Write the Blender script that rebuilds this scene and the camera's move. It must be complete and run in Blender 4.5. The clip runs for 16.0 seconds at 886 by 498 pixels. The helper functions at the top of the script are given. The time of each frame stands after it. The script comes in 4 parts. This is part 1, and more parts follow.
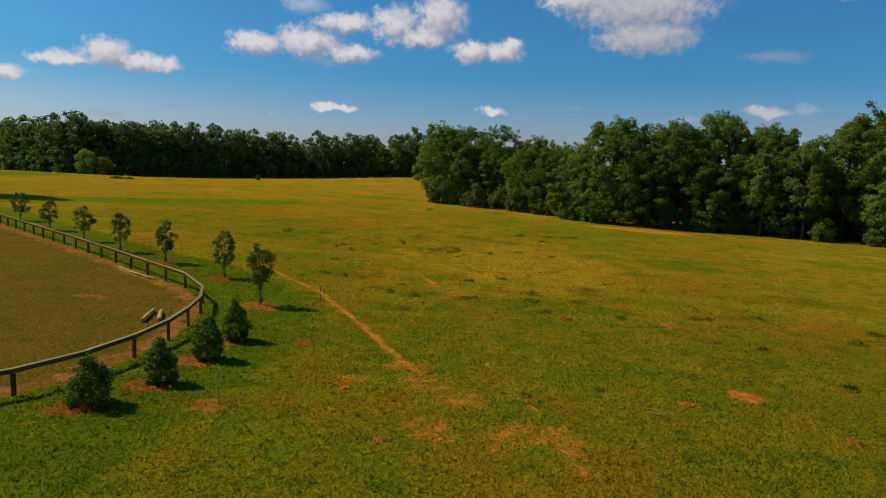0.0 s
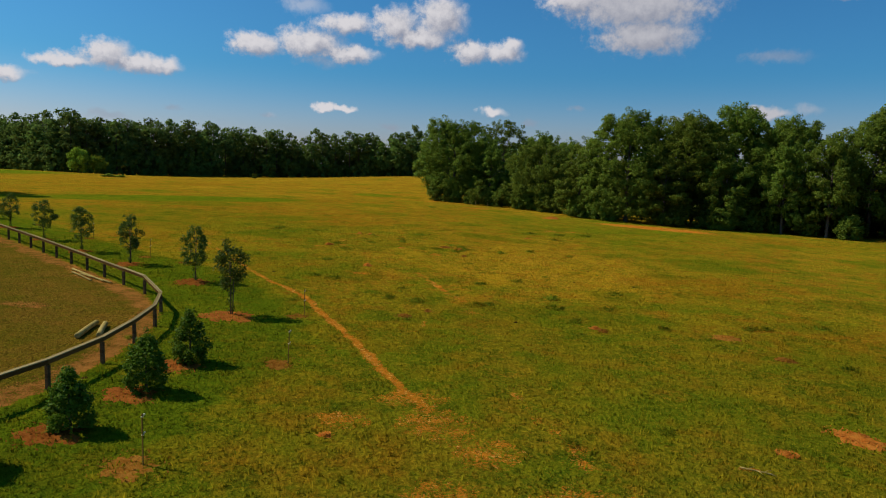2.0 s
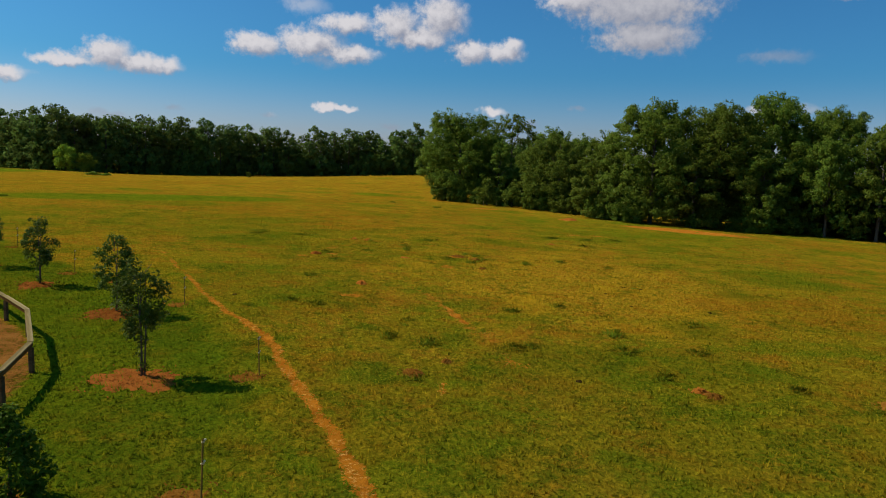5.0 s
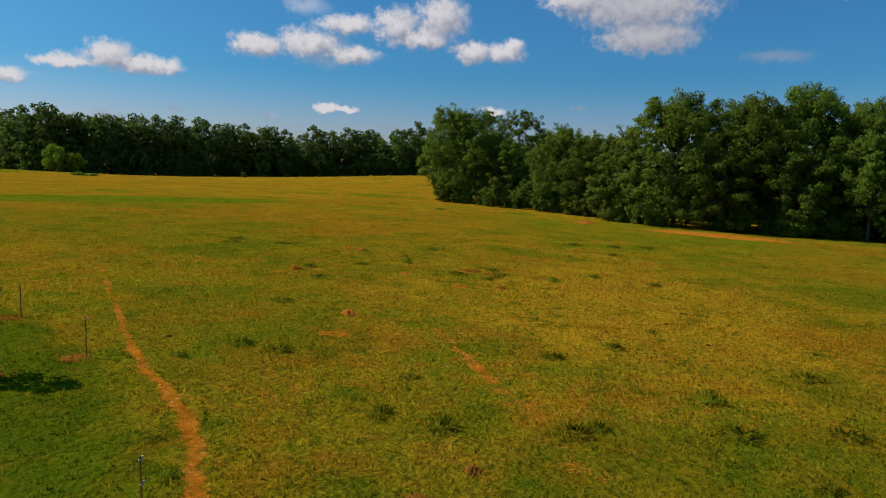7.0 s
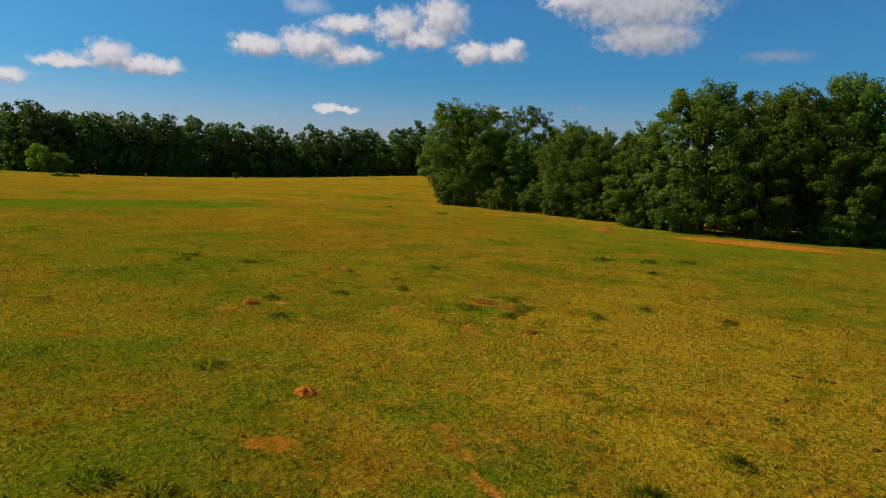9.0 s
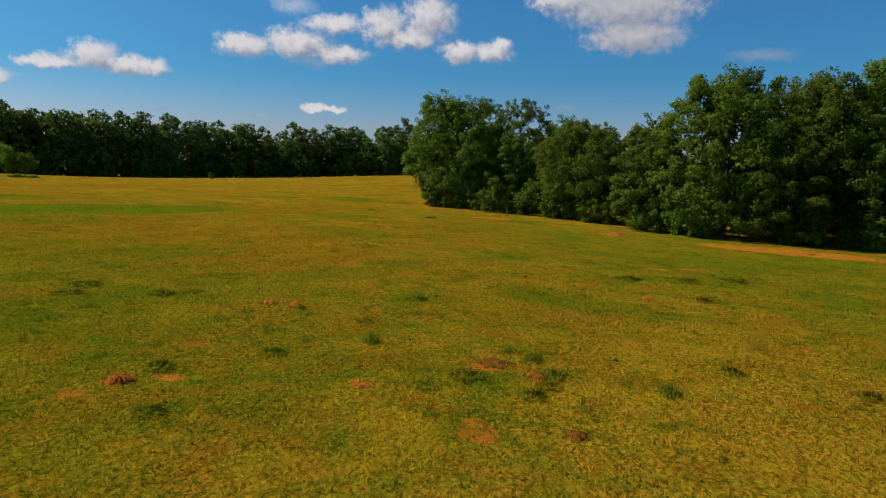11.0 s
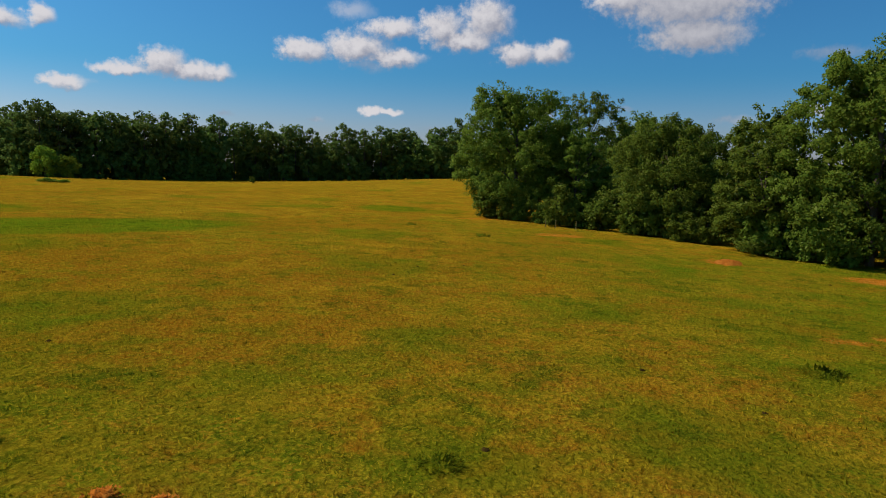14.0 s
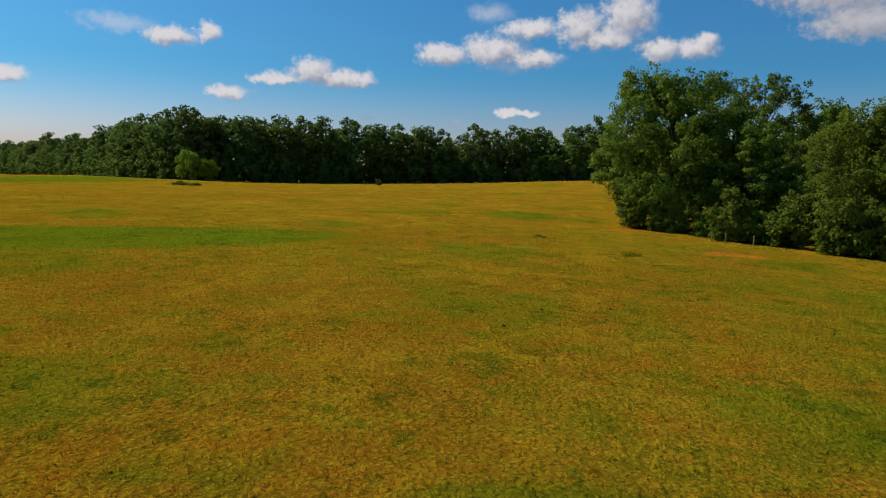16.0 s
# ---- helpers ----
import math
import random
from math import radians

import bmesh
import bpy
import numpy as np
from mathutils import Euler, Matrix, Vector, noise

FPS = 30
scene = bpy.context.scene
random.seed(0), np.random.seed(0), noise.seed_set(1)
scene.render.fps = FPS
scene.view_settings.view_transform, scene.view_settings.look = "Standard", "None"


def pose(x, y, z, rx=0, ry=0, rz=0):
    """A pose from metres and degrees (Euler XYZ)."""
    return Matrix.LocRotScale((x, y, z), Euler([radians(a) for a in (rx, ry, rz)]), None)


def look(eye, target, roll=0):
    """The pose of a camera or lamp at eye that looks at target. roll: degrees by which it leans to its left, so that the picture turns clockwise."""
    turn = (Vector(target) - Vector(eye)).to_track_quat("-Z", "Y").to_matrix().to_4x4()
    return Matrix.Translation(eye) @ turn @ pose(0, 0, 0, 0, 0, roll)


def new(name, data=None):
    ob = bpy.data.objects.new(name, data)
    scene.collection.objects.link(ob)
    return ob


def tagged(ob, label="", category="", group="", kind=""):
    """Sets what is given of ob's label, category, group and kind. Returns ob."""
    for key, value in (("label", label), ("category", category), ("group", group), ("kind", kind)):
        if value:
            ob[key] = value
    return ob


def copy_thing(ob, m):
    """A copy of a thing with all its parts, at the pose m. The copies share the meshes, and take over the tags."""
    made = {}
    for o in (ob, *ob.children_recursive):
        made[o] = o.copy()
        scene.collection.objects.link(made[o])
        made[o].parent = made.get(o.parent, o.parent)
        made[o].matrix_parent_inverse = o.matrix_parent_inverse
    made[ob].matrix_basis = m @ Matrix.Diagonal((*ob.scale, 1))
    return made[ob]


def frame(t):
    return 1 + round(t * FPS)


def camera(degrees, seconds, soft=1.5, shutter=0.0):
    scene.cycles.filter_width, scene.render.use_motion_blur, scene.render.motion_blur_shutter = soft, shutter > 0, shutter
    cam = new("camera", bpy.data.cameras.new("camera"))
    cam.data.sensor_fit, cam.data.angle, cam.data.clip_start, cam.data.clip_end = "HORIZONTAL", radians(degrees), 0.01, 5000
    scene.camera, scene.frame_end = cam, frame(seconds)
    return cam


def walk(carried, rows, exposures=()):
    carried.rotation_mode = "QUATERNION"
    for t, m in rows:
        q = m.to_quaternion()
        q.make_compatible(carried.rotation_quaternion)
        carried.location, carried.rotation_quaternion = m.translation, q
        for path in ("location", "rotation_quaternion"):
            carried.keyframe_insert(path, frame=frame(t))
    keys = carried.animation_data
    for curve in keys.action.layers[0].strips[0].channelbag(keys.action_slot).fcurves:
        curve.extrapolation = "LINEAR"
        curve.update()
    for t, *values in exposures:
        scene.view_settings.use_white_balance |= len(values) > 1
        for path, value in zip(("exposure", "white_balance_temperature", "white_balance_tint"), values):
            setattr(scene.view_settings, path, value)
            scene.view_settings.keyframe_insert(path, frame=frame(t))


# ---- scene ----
cam = camera(67.7, 16.0, soft=1.05)
PATH = [
    (0, (2.057, -0.038, 8.76), (1.985, 1.946, 8.523), 2.0),
    (0.5, (1.907, 1.602, 8.519), (1.836, 3.586, 8.282), 2.0),
    (1, (1.725, 3.335, 8.257), (1.654, 5.32, 8.02), 2.0),
    (1.5, (1.534, 5.053, 8.016), (1.463, 7.038, 7.78), 2.0),
    (2, (1.346, 6.836, 7.773), (1.273, 8.821, 7.537), 1.9),
    (2.5, (1.139, 8.588, 7.577), (1.066, 10.572, 7.341), 2.0),
    (3, (0.916, 10.442, 7.417), (0.842, 12.426, 7.181), 1.9),
    (3.5, (0.69, 12.28, 7.342), (0.616, 14.264, 7.107), 2.0),
    (4, (0.461, 14.168, 7.311), (0.387, 16.152, 7.075), 2.0),
    (6.5, (-0.804, 25.889, 6.85), (-0.881, 27.874, 6.614), 1.8),
    (7, (-0.982, 28.264, 6.83), (-1.061, 30.249, 6.595), 1.8),
    (7.5, (-1.157, 30.838, 6.842), (-1.237, 32.823, 6.607), 1.7),
    (8, (-1.36, 33.546, 6.841), (-1.441, 35.531, 6.606), 1.8),
    (8.5, (-1.562, 36.277, 6.842), (-1.643, 38.261, 6.608), 1.8),
    (11, (-2.151, 50.85, 6.697), (-2.197, 52.835, 6.462), 1.5),
    (11.5, (-2.361, 53.693, 6.707), (-2.389, 55.679, 6.473), 1.4),
    (12, (-2.538, 56.663, 6.755), (-2.547, 58.649, 6.523), 1.4),
    (12.5, (-2.621, 59.657, 6.821), (-2.625, 61.644, 6.589), 1.5),
    (13, (-2.647, 62.625, 6.886), (-2.676, 64.611, 6.656), 1.4),
    (13.5, (-2.637, 65.61, 7.038), (-2.735, 67.594, 6.807), 1.4),
    (14, (-2.717, 68.831, 7.165), (-2.927, 70.807, 6.932), 1.5),
    (14.5, (-2.835, 72.836, 7.27), (-3.183, 74.792, 7.034), 1.3),
    (15, (-3.132, 76.353, 7.243), (-3.602, 78.282, 7.006), 1.1),
    (15.5, (-3.802, 79.753, 7.224), (-4.356, 81.66, 6.987), 1.2),
    (16, (-4.411, 83.357, 7.106), (-5.015, 85.249, 6.869), 1.2),
]
walk(cam, [(t, look(eye, target, roll)) for t, eye, target, roll in PATH])

# ---------------------------------------------------------------- light
SUN = Vector((-1.0, 0.12, 1.12)).normalized()      # towards the sun
world = bpy.data.worlds.new("sky")
scene.world = world
world.use_nodes = True


class Nodes:
    """Short hand for building node trees."""

    def __init__(self, tree):
        self.tree = tree
        tree.nodes.clear()

    def add(self, kind, *values, **settings):
        node = self.tree.nodes.new(kind)
        for key, value in settings.items():
            setattr(node, key, value)
        for slot, value in enumerate(values):
            self.give(node.inputs[slot], value)
        return node

    def give(self, socket, value):
        if value is None:
            return
        if isinstance(value, bpy.types.NodeSocket):
            self.tree.links.new(value, socket)
        elif isinstance(value, bpy.types.Node):
            self.tree.links.new(value.outputs[0], socket)
        else:
            socket.default_value = value

    def math(self, op, a, b=None, c=None, clamp=False):
        return self.add("ShaderNodeMath", a, b, c, operation=op, use_clamp=clamp).outputs[0]

    def vec(self, op, a, b=None):
        node = self.add("ShaderNodeVectorMath", a, b, operation=op)
        return node.outputs["Value"] if op in ("LENGTH", "DOT_PRODUCT") else node.outputs[0]

    def noise(self, vector, scale, detail=3.0, rough=0.55, warp=0.0):
        node = self.add("ShaderNodeTexNoise")
        for key, value in (("Vector", vector), ("Scale", scale), ("Detail", detail), ("Roughness", rough), ("Distortion", warp)):
            self.give(node.inputs[key], value)
        return node

    def ramp(self, value, low, high, a=0.0, b=1.0):
        node = self.add("ShaderNodeMapRange", interpolation_type="SMOOTHSTEP")
        for slot, v in enumerate((value, low, high, a, b)):
            self.give(node.inputs[slot], v)
        return node.outputs[0]

    def mix(self, factor, a, b, blend="MIX"):
        node = self.add("ShaderNodeMix", data_type="RGBA", blend_type=blend)
        for slot, v in ((0, factor), (6, a), (7, b)):
            self.give(node.inputs[slot], v)
        return node.outputs[2]


def rgb(r, g, b):
    return (r, g, b, 1.0)


def build_sky():
    n = Nodes(world.node_tree)
    sky = n.add("ShaderNodeTexSky", sky_type="NISHITA", sun_disc=False, sun_elevation=math.asin(SUN.z),
                sun_rotation=math.atan2(SUN.x, SUN.y), altitude=0.0, air_density=1.0, dust_density=1.5, ozone_density=2.2)
    way = n.add("ShaderNodeTexCoord").outputs["Generated"]
    parts = n.add("ShaderNodeSeparateXYZ", way)
    azimuth = n.math("MULTIPLY", n.math("ARCTAN2", parts.outputs[0], parts.outputs[1]), 57.2958)
    height = n.math("MULTIPLY", n.math("ARCSINE", parts.outputs[2]), 57.2958)
    flat = n.add("ShaderNodeCombineXYZ", azimuth, height, 0.0).outputs[0]
    wobble = n.noise(flat, 0.75, 5.0, 0.55).outputs["Color"]
    wobble = n.vec("MULTIPLY", n.vec("SUBTRACT", wobble, (0.5, 0.5, 0.5)), (2.0, 1.3, 0.0))
    fine = n.math("SUBTRACT", n.noise(flat, 1.5, 7.0, 0.62).outputs[0], 0.5)

    def field(puffs, shift):
        """How deep inside the heaps the sky's direction lies, moved by some degrees."""
        here, deep = n.vec("ADD", n.vec("ADD", flat, wobble), shift), None
        for az, el, wide, high in puffs:
            d = n.math("SUBTRACT", 1.0, n.vec("LENGTH", n.vec("DIVIDE", n.vec("SUBTRACT", here, (az, el, 0.0)), (wide * 1.3, high * 1.22, 1.0))))
            deep = d if deep is None else n.math("SMOOTH_MAX", deep, d, 0.25)
        return deep

    # the row of small fair-weather clouds: azimuth, elevation, half width and half height in degrees
    heaps = ((-29.0, 7.9, 1.7, 1.15), (-31.8, 7.2, 2.0, 0.55), (-26.8, 7.35, 2.5, 0.8), (-25.0, 7.3, 1.2, 0.6),
             (-18.1, 9.6, 2.0, 0.95), (-13.8, 10.0, 2.7, 1.2), (-10.5, 9.3, 2.3, 0.75), (-10.8, 11.6, 2.3, 0.8),
             (-6.7, 11.7, 1.8, 1.5), (-2.9, 12.5, 2.1, 1.75), (-4.7, 10.9, 2.6, 0.9),
             (-0.3, 9.85, 1.8, 0.95), (2.2, 9.9, 1.9, 0.8), (3.0, 10.5, 0.9, 0.6),
             (13.2, 13.4, 5.6, 1.7), (13.9, 11.2, 3.7, 1.45), (8.0, 13.9, 2.4, 1.0), (29.5, 14.0, 4.5, 0.9),
             (-12.4, 4.95, 0.95, 0.4), (-10.9, 4.9, 0.9, 0.3), (1.6, 5.1, 1.0, 0.45), (23.3, 5.2, 1.5, 0.5),
             (-40.0, 9.9, 1.9, 0.75), (-37.0, 10.4, 0.95, 0.7), (-35.7, 5.9, 1.6, 0.55), (-51.0, 6.2, 1.6, 0.6))
    wisps = ((-12.9, 8.6, 2.2, 0.5), (-14.2, 12.9, 1.9, 0.9), (4.9, 4.2, 0.8, 0.3), (26.0, 5.4, 1.2, 0.45), (-29.1, 3.3, 1.4, 0.45), (-24.4, 4.2, 0.6, 0.3),
             (-17.0, 4.1, 0.7, 0.3), (8.7, 5.4, 0.8, 0.3), (-7.0, 3.6, 1.0, 0.35), (17.2, 4.6, 1.5, 0.4), (23.6, 9.3, 2.5, 0.6), (-43.5, 10.5, 3.0, 0.8))
    deep = field(heaps, (0.0, 0.0, 0.0))
    density = n.math("ADD", deep, n.math("MULTIPLY", fine, 0.9))
    cover = n.ramp(density, -0.06, 0.62, 0.0, 0.97)
    thin = n.math("ADD", field(wisps, (0.0, 0.0, 0.0)), n.math("MULTIPLY", fine, 0.8))
    cover = n.math("MAXIMUM", cover, n.ramp(thin, 0.0, 0.9, 0.0, 0.42))
    # towards the sun each heap is bright, away from it and below it lies in its own shade
    sunward = field(heaps, (-0.55, 0.75, 0.0))
    relief = n.math("ADD", n.math("MULTIPLY", n.math("SUBTRACT", deep, sunward), 0.55), n.math("MULTIPLY", fine, 0.9))
    relief = n.ramp(relief, -0.36, 0.42)
    tone = n.mix(relief, rgb(0.40, 0.42, 0.52), rgb(0.93, 0.90, 0.93))
    tone = n.mix(n.ramp(azimuth, 5.0, 11.0, 0.0, 0.5), tone, rgb(0.42, 0.44, 0.52))
    tint = n.mix(n.ramp(height, 0.0, 8.5), rgb(*HAZE_TINT), rgb(*SKY_TINT))
    clear = n.add("ShaderNodeBackground", n.mix(1.0, sky.outputs[0], tint, "MULTIPLY"), SKY_STRENGTH)
    cloud = n.add("ShaderNodeBackground", tone, CLOUD_STRENGTH)
    both = n.add("ShaderNodeMixShader", cover, clear.outputs[0], cloud.outputs[0])
    n.add("ShaderNodeOutputWorld", both.outputs[0])


SKY_STRENGTH, CLOUD_STRENGTH, SKY_TINT, HAZE_TINT = 0.092, 0.74, (0.255, 0.74, 1.08), (1.02, 1.0, 1.26)
build_sky()
sun_data = bpy.data.lights.new("sun", "SUN")
sun_data.energy, sun_data.angle, sun_data.color = 3.6, radians(0.53), (1.0, 0.91, 0.76)
sun = new("sun", sun_data)
sun.matrix_world = look(SUN * 300, (0, 0, 0))

# ---------------------------------------------------------------- the lie of the land


def soft(a, b, v):
    t = np.clip((np.asarray(v, float) - a) / (b - a), 0.0, 1.0)
    return t * t * (3 - 2 * t)


def ground(x, y):
    """Height of the pasture: a gentle fall to the woods' side, a low swell far ahead."""
    x, y = np.asarray(x, float), np.asarray(y, float)
    k = soft(170, 330, y)
    swell = 0.12 * np.sin(x * 0.11 + 1.3) * np.sin(y * 0.09) + 0.05 * np.sin(x * 0.31 + y * 0.23)
    return -2.5 * np.tanh(x / 80) * (1 - 0.75 * k) + 3.8 * k * np.exp(-((x + 15) / 60) ** 2) + swell * 0.6 \
        + 1.5 * np.exp(-((x + 185) / 45) ** 2 - ((y - 252) / 40) ** 2) - 2.6 * soft(200, 330, -x) * soft(60, 200, y)


def at_ground(x, y, lift=0.0):
    return Vector((x, y, float(ground(x, y)) + lift))


# fence of the riding ring: the bend, then one long straight run
BEND = [(-24.5, 16.2), (-21.2, 16.6), (-18.2, 17.8), (-15.5, 19.4), (-13.5, 21.6), (-12.4, 24.1), (-11.9, 26.8),
        (-11.8, 29.8), (-12.1, 32.7), (-12.6, 35.5), (-13.6, 38.2)]
RUN = [(-16.3 - 2.155 * i, 42.0 + 1.835 * i) for i in range(0, 26)]
FENCE = BEND + RUN
TRACK = [(-40, 88), (-34, 79), (-27.7, 72.1), (-21.6, 64.2), (-18.9, 60.0), (-16.0, 55.5), (-13.2, 51.1), (-11.3, 48.4), (-9.2, 45.9), (-8.1, 44.4), (-7.1, 42.6),
         (-6.0, 40.0), (-4.5, 37.4), (-3.1, 34.5), (-1.8, 31.6), (-0.5, 28.8), (0.3, 27.4), (1.6, 24.8), (2.4, 22.8), (5.0, 15.0)]
STAKE_LINE = [(-10.5, 8.0), (-7.2, 16.0), (-6.3, 22.2), (-5.2, 31.4), (-6.3, 38.8), (-8.5, 43.2), (-13.0, 49.0), (-18.2, 53.2), (-22.0, 55.5),
              (-31.0, 63.0), (-40.3, 71.0), (-60.0, 88.0)]
SIDE_TRACK = [(-3.2, 58.5), (-1.0, 52.0), (0.2, 49.2), (1.0, 46.8), (1.8, 42.5), (2.4, 36.0), (3.4, 29.2), (4.8, 24.6), (6.5, 17.0)]


def away(points, x, y):
    """Distance from a line of points, and how far along it in 0 to 1."""
    best, along = np.full(np.shape(x), 1e9), np.zeros(np.shape(x))
    for i, ((ax, ay), (bx, by)) in enumerate(zip(points, points[1:])):
        ux, uy = bx - ax, by - ay
        t = np.clip(((x - ax) * ux + (y - ay) * uy) / (ux * ux + uy * uy), 0, 1)
        d = np.hypot(x - ax - t * ux, y - ay - t * uy)
        along = np.where(d < best, (i + t) / (len(points) - 1), along)
        best = np.minimum(best, d)
    return best, along


def waves(x, y, size, seed):
    """A cheap smooth random field in 0 to 1, a few sines of about that size."""
    r = np.random.RandomState(seed)
    total = 0
    for _ in range(7):
        a, k = r.uniform(0, 6.283), 6.283 / size * r.uniform(0.6, 1.7)
        total = total + np.sin((x * np.cos(a) + y * np.sin(a)) * k + r.uniform(0, 6.283))
    return 0.5 + total / 8.0


def inside(line, x, y):
    hit = np.zeros(np.shape(x), bool)
    for (ax, ay), (bx, by) in zip(line, line[1:] + line[:1]):
        cross = ((ay > y) != (by > y)) & (x < (bx - ax) * (y - ay) / (by - ay + 1e-9) + ax)
        hit ^= cross
    return hit


def patch(x, y, cx, cy, rx, ry, turn=0.0):
    c, s = math.cos(turn), math.sin(turn)
    u, v = ((x - cx) * c + (y - cy) * s) / rx, (-(x - cx) * s + (y - cy) * c) / ry
    return 1 - soft(0.45, 1.15, np.hypot(u, v))


def cover_of(x, y):
    """What grows or lies where: bare earth, lush grass, dry gold grass, ring surface."""
    x, y = np.asarray(x, float), np.asarray(y, float)
    d, along = away(TRACK, x + 0.16 * (waves(x, y, 2.6, 5) - 0.5), y)
    width = 0.135 + 0.11 * soft(0.20, 0.52, along) * (0.45 * waves(x, y, 5, 9) + 0.55)
    dirt = np.clip(1.15 - 0.65 * d / width, 0, 1) * (1 - soft(0.76, 0.9, along) * (0.92 - 0.6 * waves(x, y, 2.5, 4))) * (soft(0.02, 0.2, along) - 0.25 * (1 - soft(0.2, 0.3, along)) * soft(0.35, 0.65, waves(x, y, 4.0, 23)))
    wear = np.zeros(np.shape(x))
    for cx, cy, rx, ry in ((-0.3, 28.4, 1.5, 1.0), (2.0, 24.6, 1.3, 1.2), (4.6, 21.6, 2.2, 1.4), (-2.2, 26.2, 1.2, 0.8), (1.0, 21.5, 1.2, 1.6), (0.6, 26.5, 1.5, 1.5)):
        wear = np.maximum(wear, patch(x, y, cx, cy, rx * 1.2, ry * 1.2) * 0.52)
    d2, a2 = away(SIDE_TRACK, x + 0.4 * (waves(x, y, 3.0, 6) - 0.5), y)
    side = np.clip(1 - 0.9 * d2, 0, 1) * (0.24 + 0.34 * soft(0.5, 0.85, waves(x, y, 6, 21)))
    dirt = np.maximum(np.maximum(dirt, wear), side)
    worn, _ = away([(-3.7, 58.8), (-2.1, 55.7), (-0.8, 52.1), (0.0, 49.6)], x + 0.25 * (waves(x, y, 1.4, 8) - 0.5), y)
    near, _ = away([(3.1, 30.0), (3.8, 27.8), (4.8, 24.3)], x + 0.3 * (waves(x, y, 1.2, 13) - 0.5), y)
    dirt = np.maximum(dirt, np.clip(1.2 - 3.0 * near, 0, 1) * (0.28 + 0.36 * soft(0.4, 0.7, waves(x, y, 1.7, 17))))
    dirt = np.maximum(dirt, np.clip(1.25 - 3.2 * worn, 0, 1) * (0.42 + 0.45 * soft(53.6, 52.0, y) + 0.22 * soft(0.5, 0.8, waves(x, y, 2.2, 14))))
    for cx, cy, rx, ry in ((14.4, 27.9, 1.0, 0.55), (13.4, 101.4, 1.9, 0.9), (16.4, 102.8, 1.9, 0.9), (3.0, 148.6, 4.0, 2.8), (1.5, 147.5, 2.5, 1.6), (-1.1, 73.0, 0.9, 0.7), (-6.4, 54.3, 0.9, 0.7), (-12.7, 68.2, 0.6, 0.6), (-10.5, 79.6, 0.5, 0.6), (-1.5, 67.3, 0.8, 1.3), (-0.7, 39.7, 0.3, 1.0), (-11.3, 73.5, 1.0, 0.6), (-10.8, 69.9, 0.9, 0.5),
                           (9.5, 24.8, 0.6, 0.3), (-20.0, 37.6, 1.8, 0.9), (16.4, 132.0, 1.9, 3.8), (73.0, 104.0, 5.0, 3.0)):
        dirt = np.maximum(dirt, patch(x, y, cx, cy, rx, ry) * 0.66)
    # trodden earth in the shade along the woods
    dirt = np.maximum(dirt, patch(x, y, 33.5, 121.3, 12.5, 4.4, -0.45) * (0.72 + 0.6 * waves(x, y, 4.0, 71)))
    dirt = np.maximum(dirt, patch(x, y, -8.0, 168.3, 6.0, 1.5, 0.6) * 0.75)
    dirt = np.maximum(dirt, patch(x, y, -105.0, 240.0, 24.0, 3.5, 0.93) * 0.5)
    ring = inside(FENCE + [(-90.0, 60.0), (-60.0, 10.0)], x, y).astype(float)
    df, _ = away(FENCE, x, y)
    rim = (1 - soft(0.7, 2.0, df + 0.7 * (waves(x, y, 4, 31) - 0.5))) * ring
    dirt = np.maximum(dirt, rim * 0.66)
    ds, _ = away(STAKE_LINE, x, y)
    between = inside(FENCE + STAKE_LINE[::-1], x, y)
    lush = between * (0.55 + 0.45 * soft(0.0, 1.6, ds + 0.8 * (waves(x, y, 3, 44) - 0.5)))
    lush = np.maximum(lush, 0.58 * (1 - soft(34, 64, y)) * (1 - ring))
    lush = lush * soft(3, 16, y + 5 * (waves(x, y, 6, 45) - 0.5))
    lush = np.maximum(lush, patch(x, y, -50, 122, 34, 11, 0.72) * 1.0)
    lush = np.maximum(lush, patch(x, y, 9, 36, 9, 10) * 0.42)
    lush = np.maximum(lush, patch(x, y, 4, 52, 14, 8) * 0.34)
    lush = np.maximum(lush, patch(x, y, -36, 86, 30, 24) * 0.52)
    lush = np.maximum(lush, patch(x, y, -11, 54, 8, 16) * 0.5)
    lush = np.maximum(lush, patch(x, y, -11, 72, 9, 13) * 0.45)
    lush = np.maximum(lush, patch(x, y, -16, 84, 14, 9) * 0.45)
    lush = np.maximum(lush, 0.62 * soft(0.52, 0.9, waves(x, y, 19, 50)) * soft(20, 45, y))
    lush = np.maximum(lush, patch(x, y, 21, 108, 15, 7, 0.2) * 0.6)
    lush = np.maximum(lush, patch(x, y, -23, 179, 9, 10) * 0.8)
    lush = np.maximum(lush, patch(x, y, -5, 150, 22, 12, -0.5) * 0.45)
    lush = np.maximum(lush, patch(x, y, 20, 116, 28, 36) * 0.5)
    lush = np.maximum(lush, patch(x, y, -160, 222, 26, 46) * 0.9)
    lush = np.maximum(lush, patch(x, y, -46, 112, 18, 9, 0.2) * 0.6)
    lush = np.maximum(lush, patch(x, y, -2.4, 46.5, 4, 4) * 0.5)
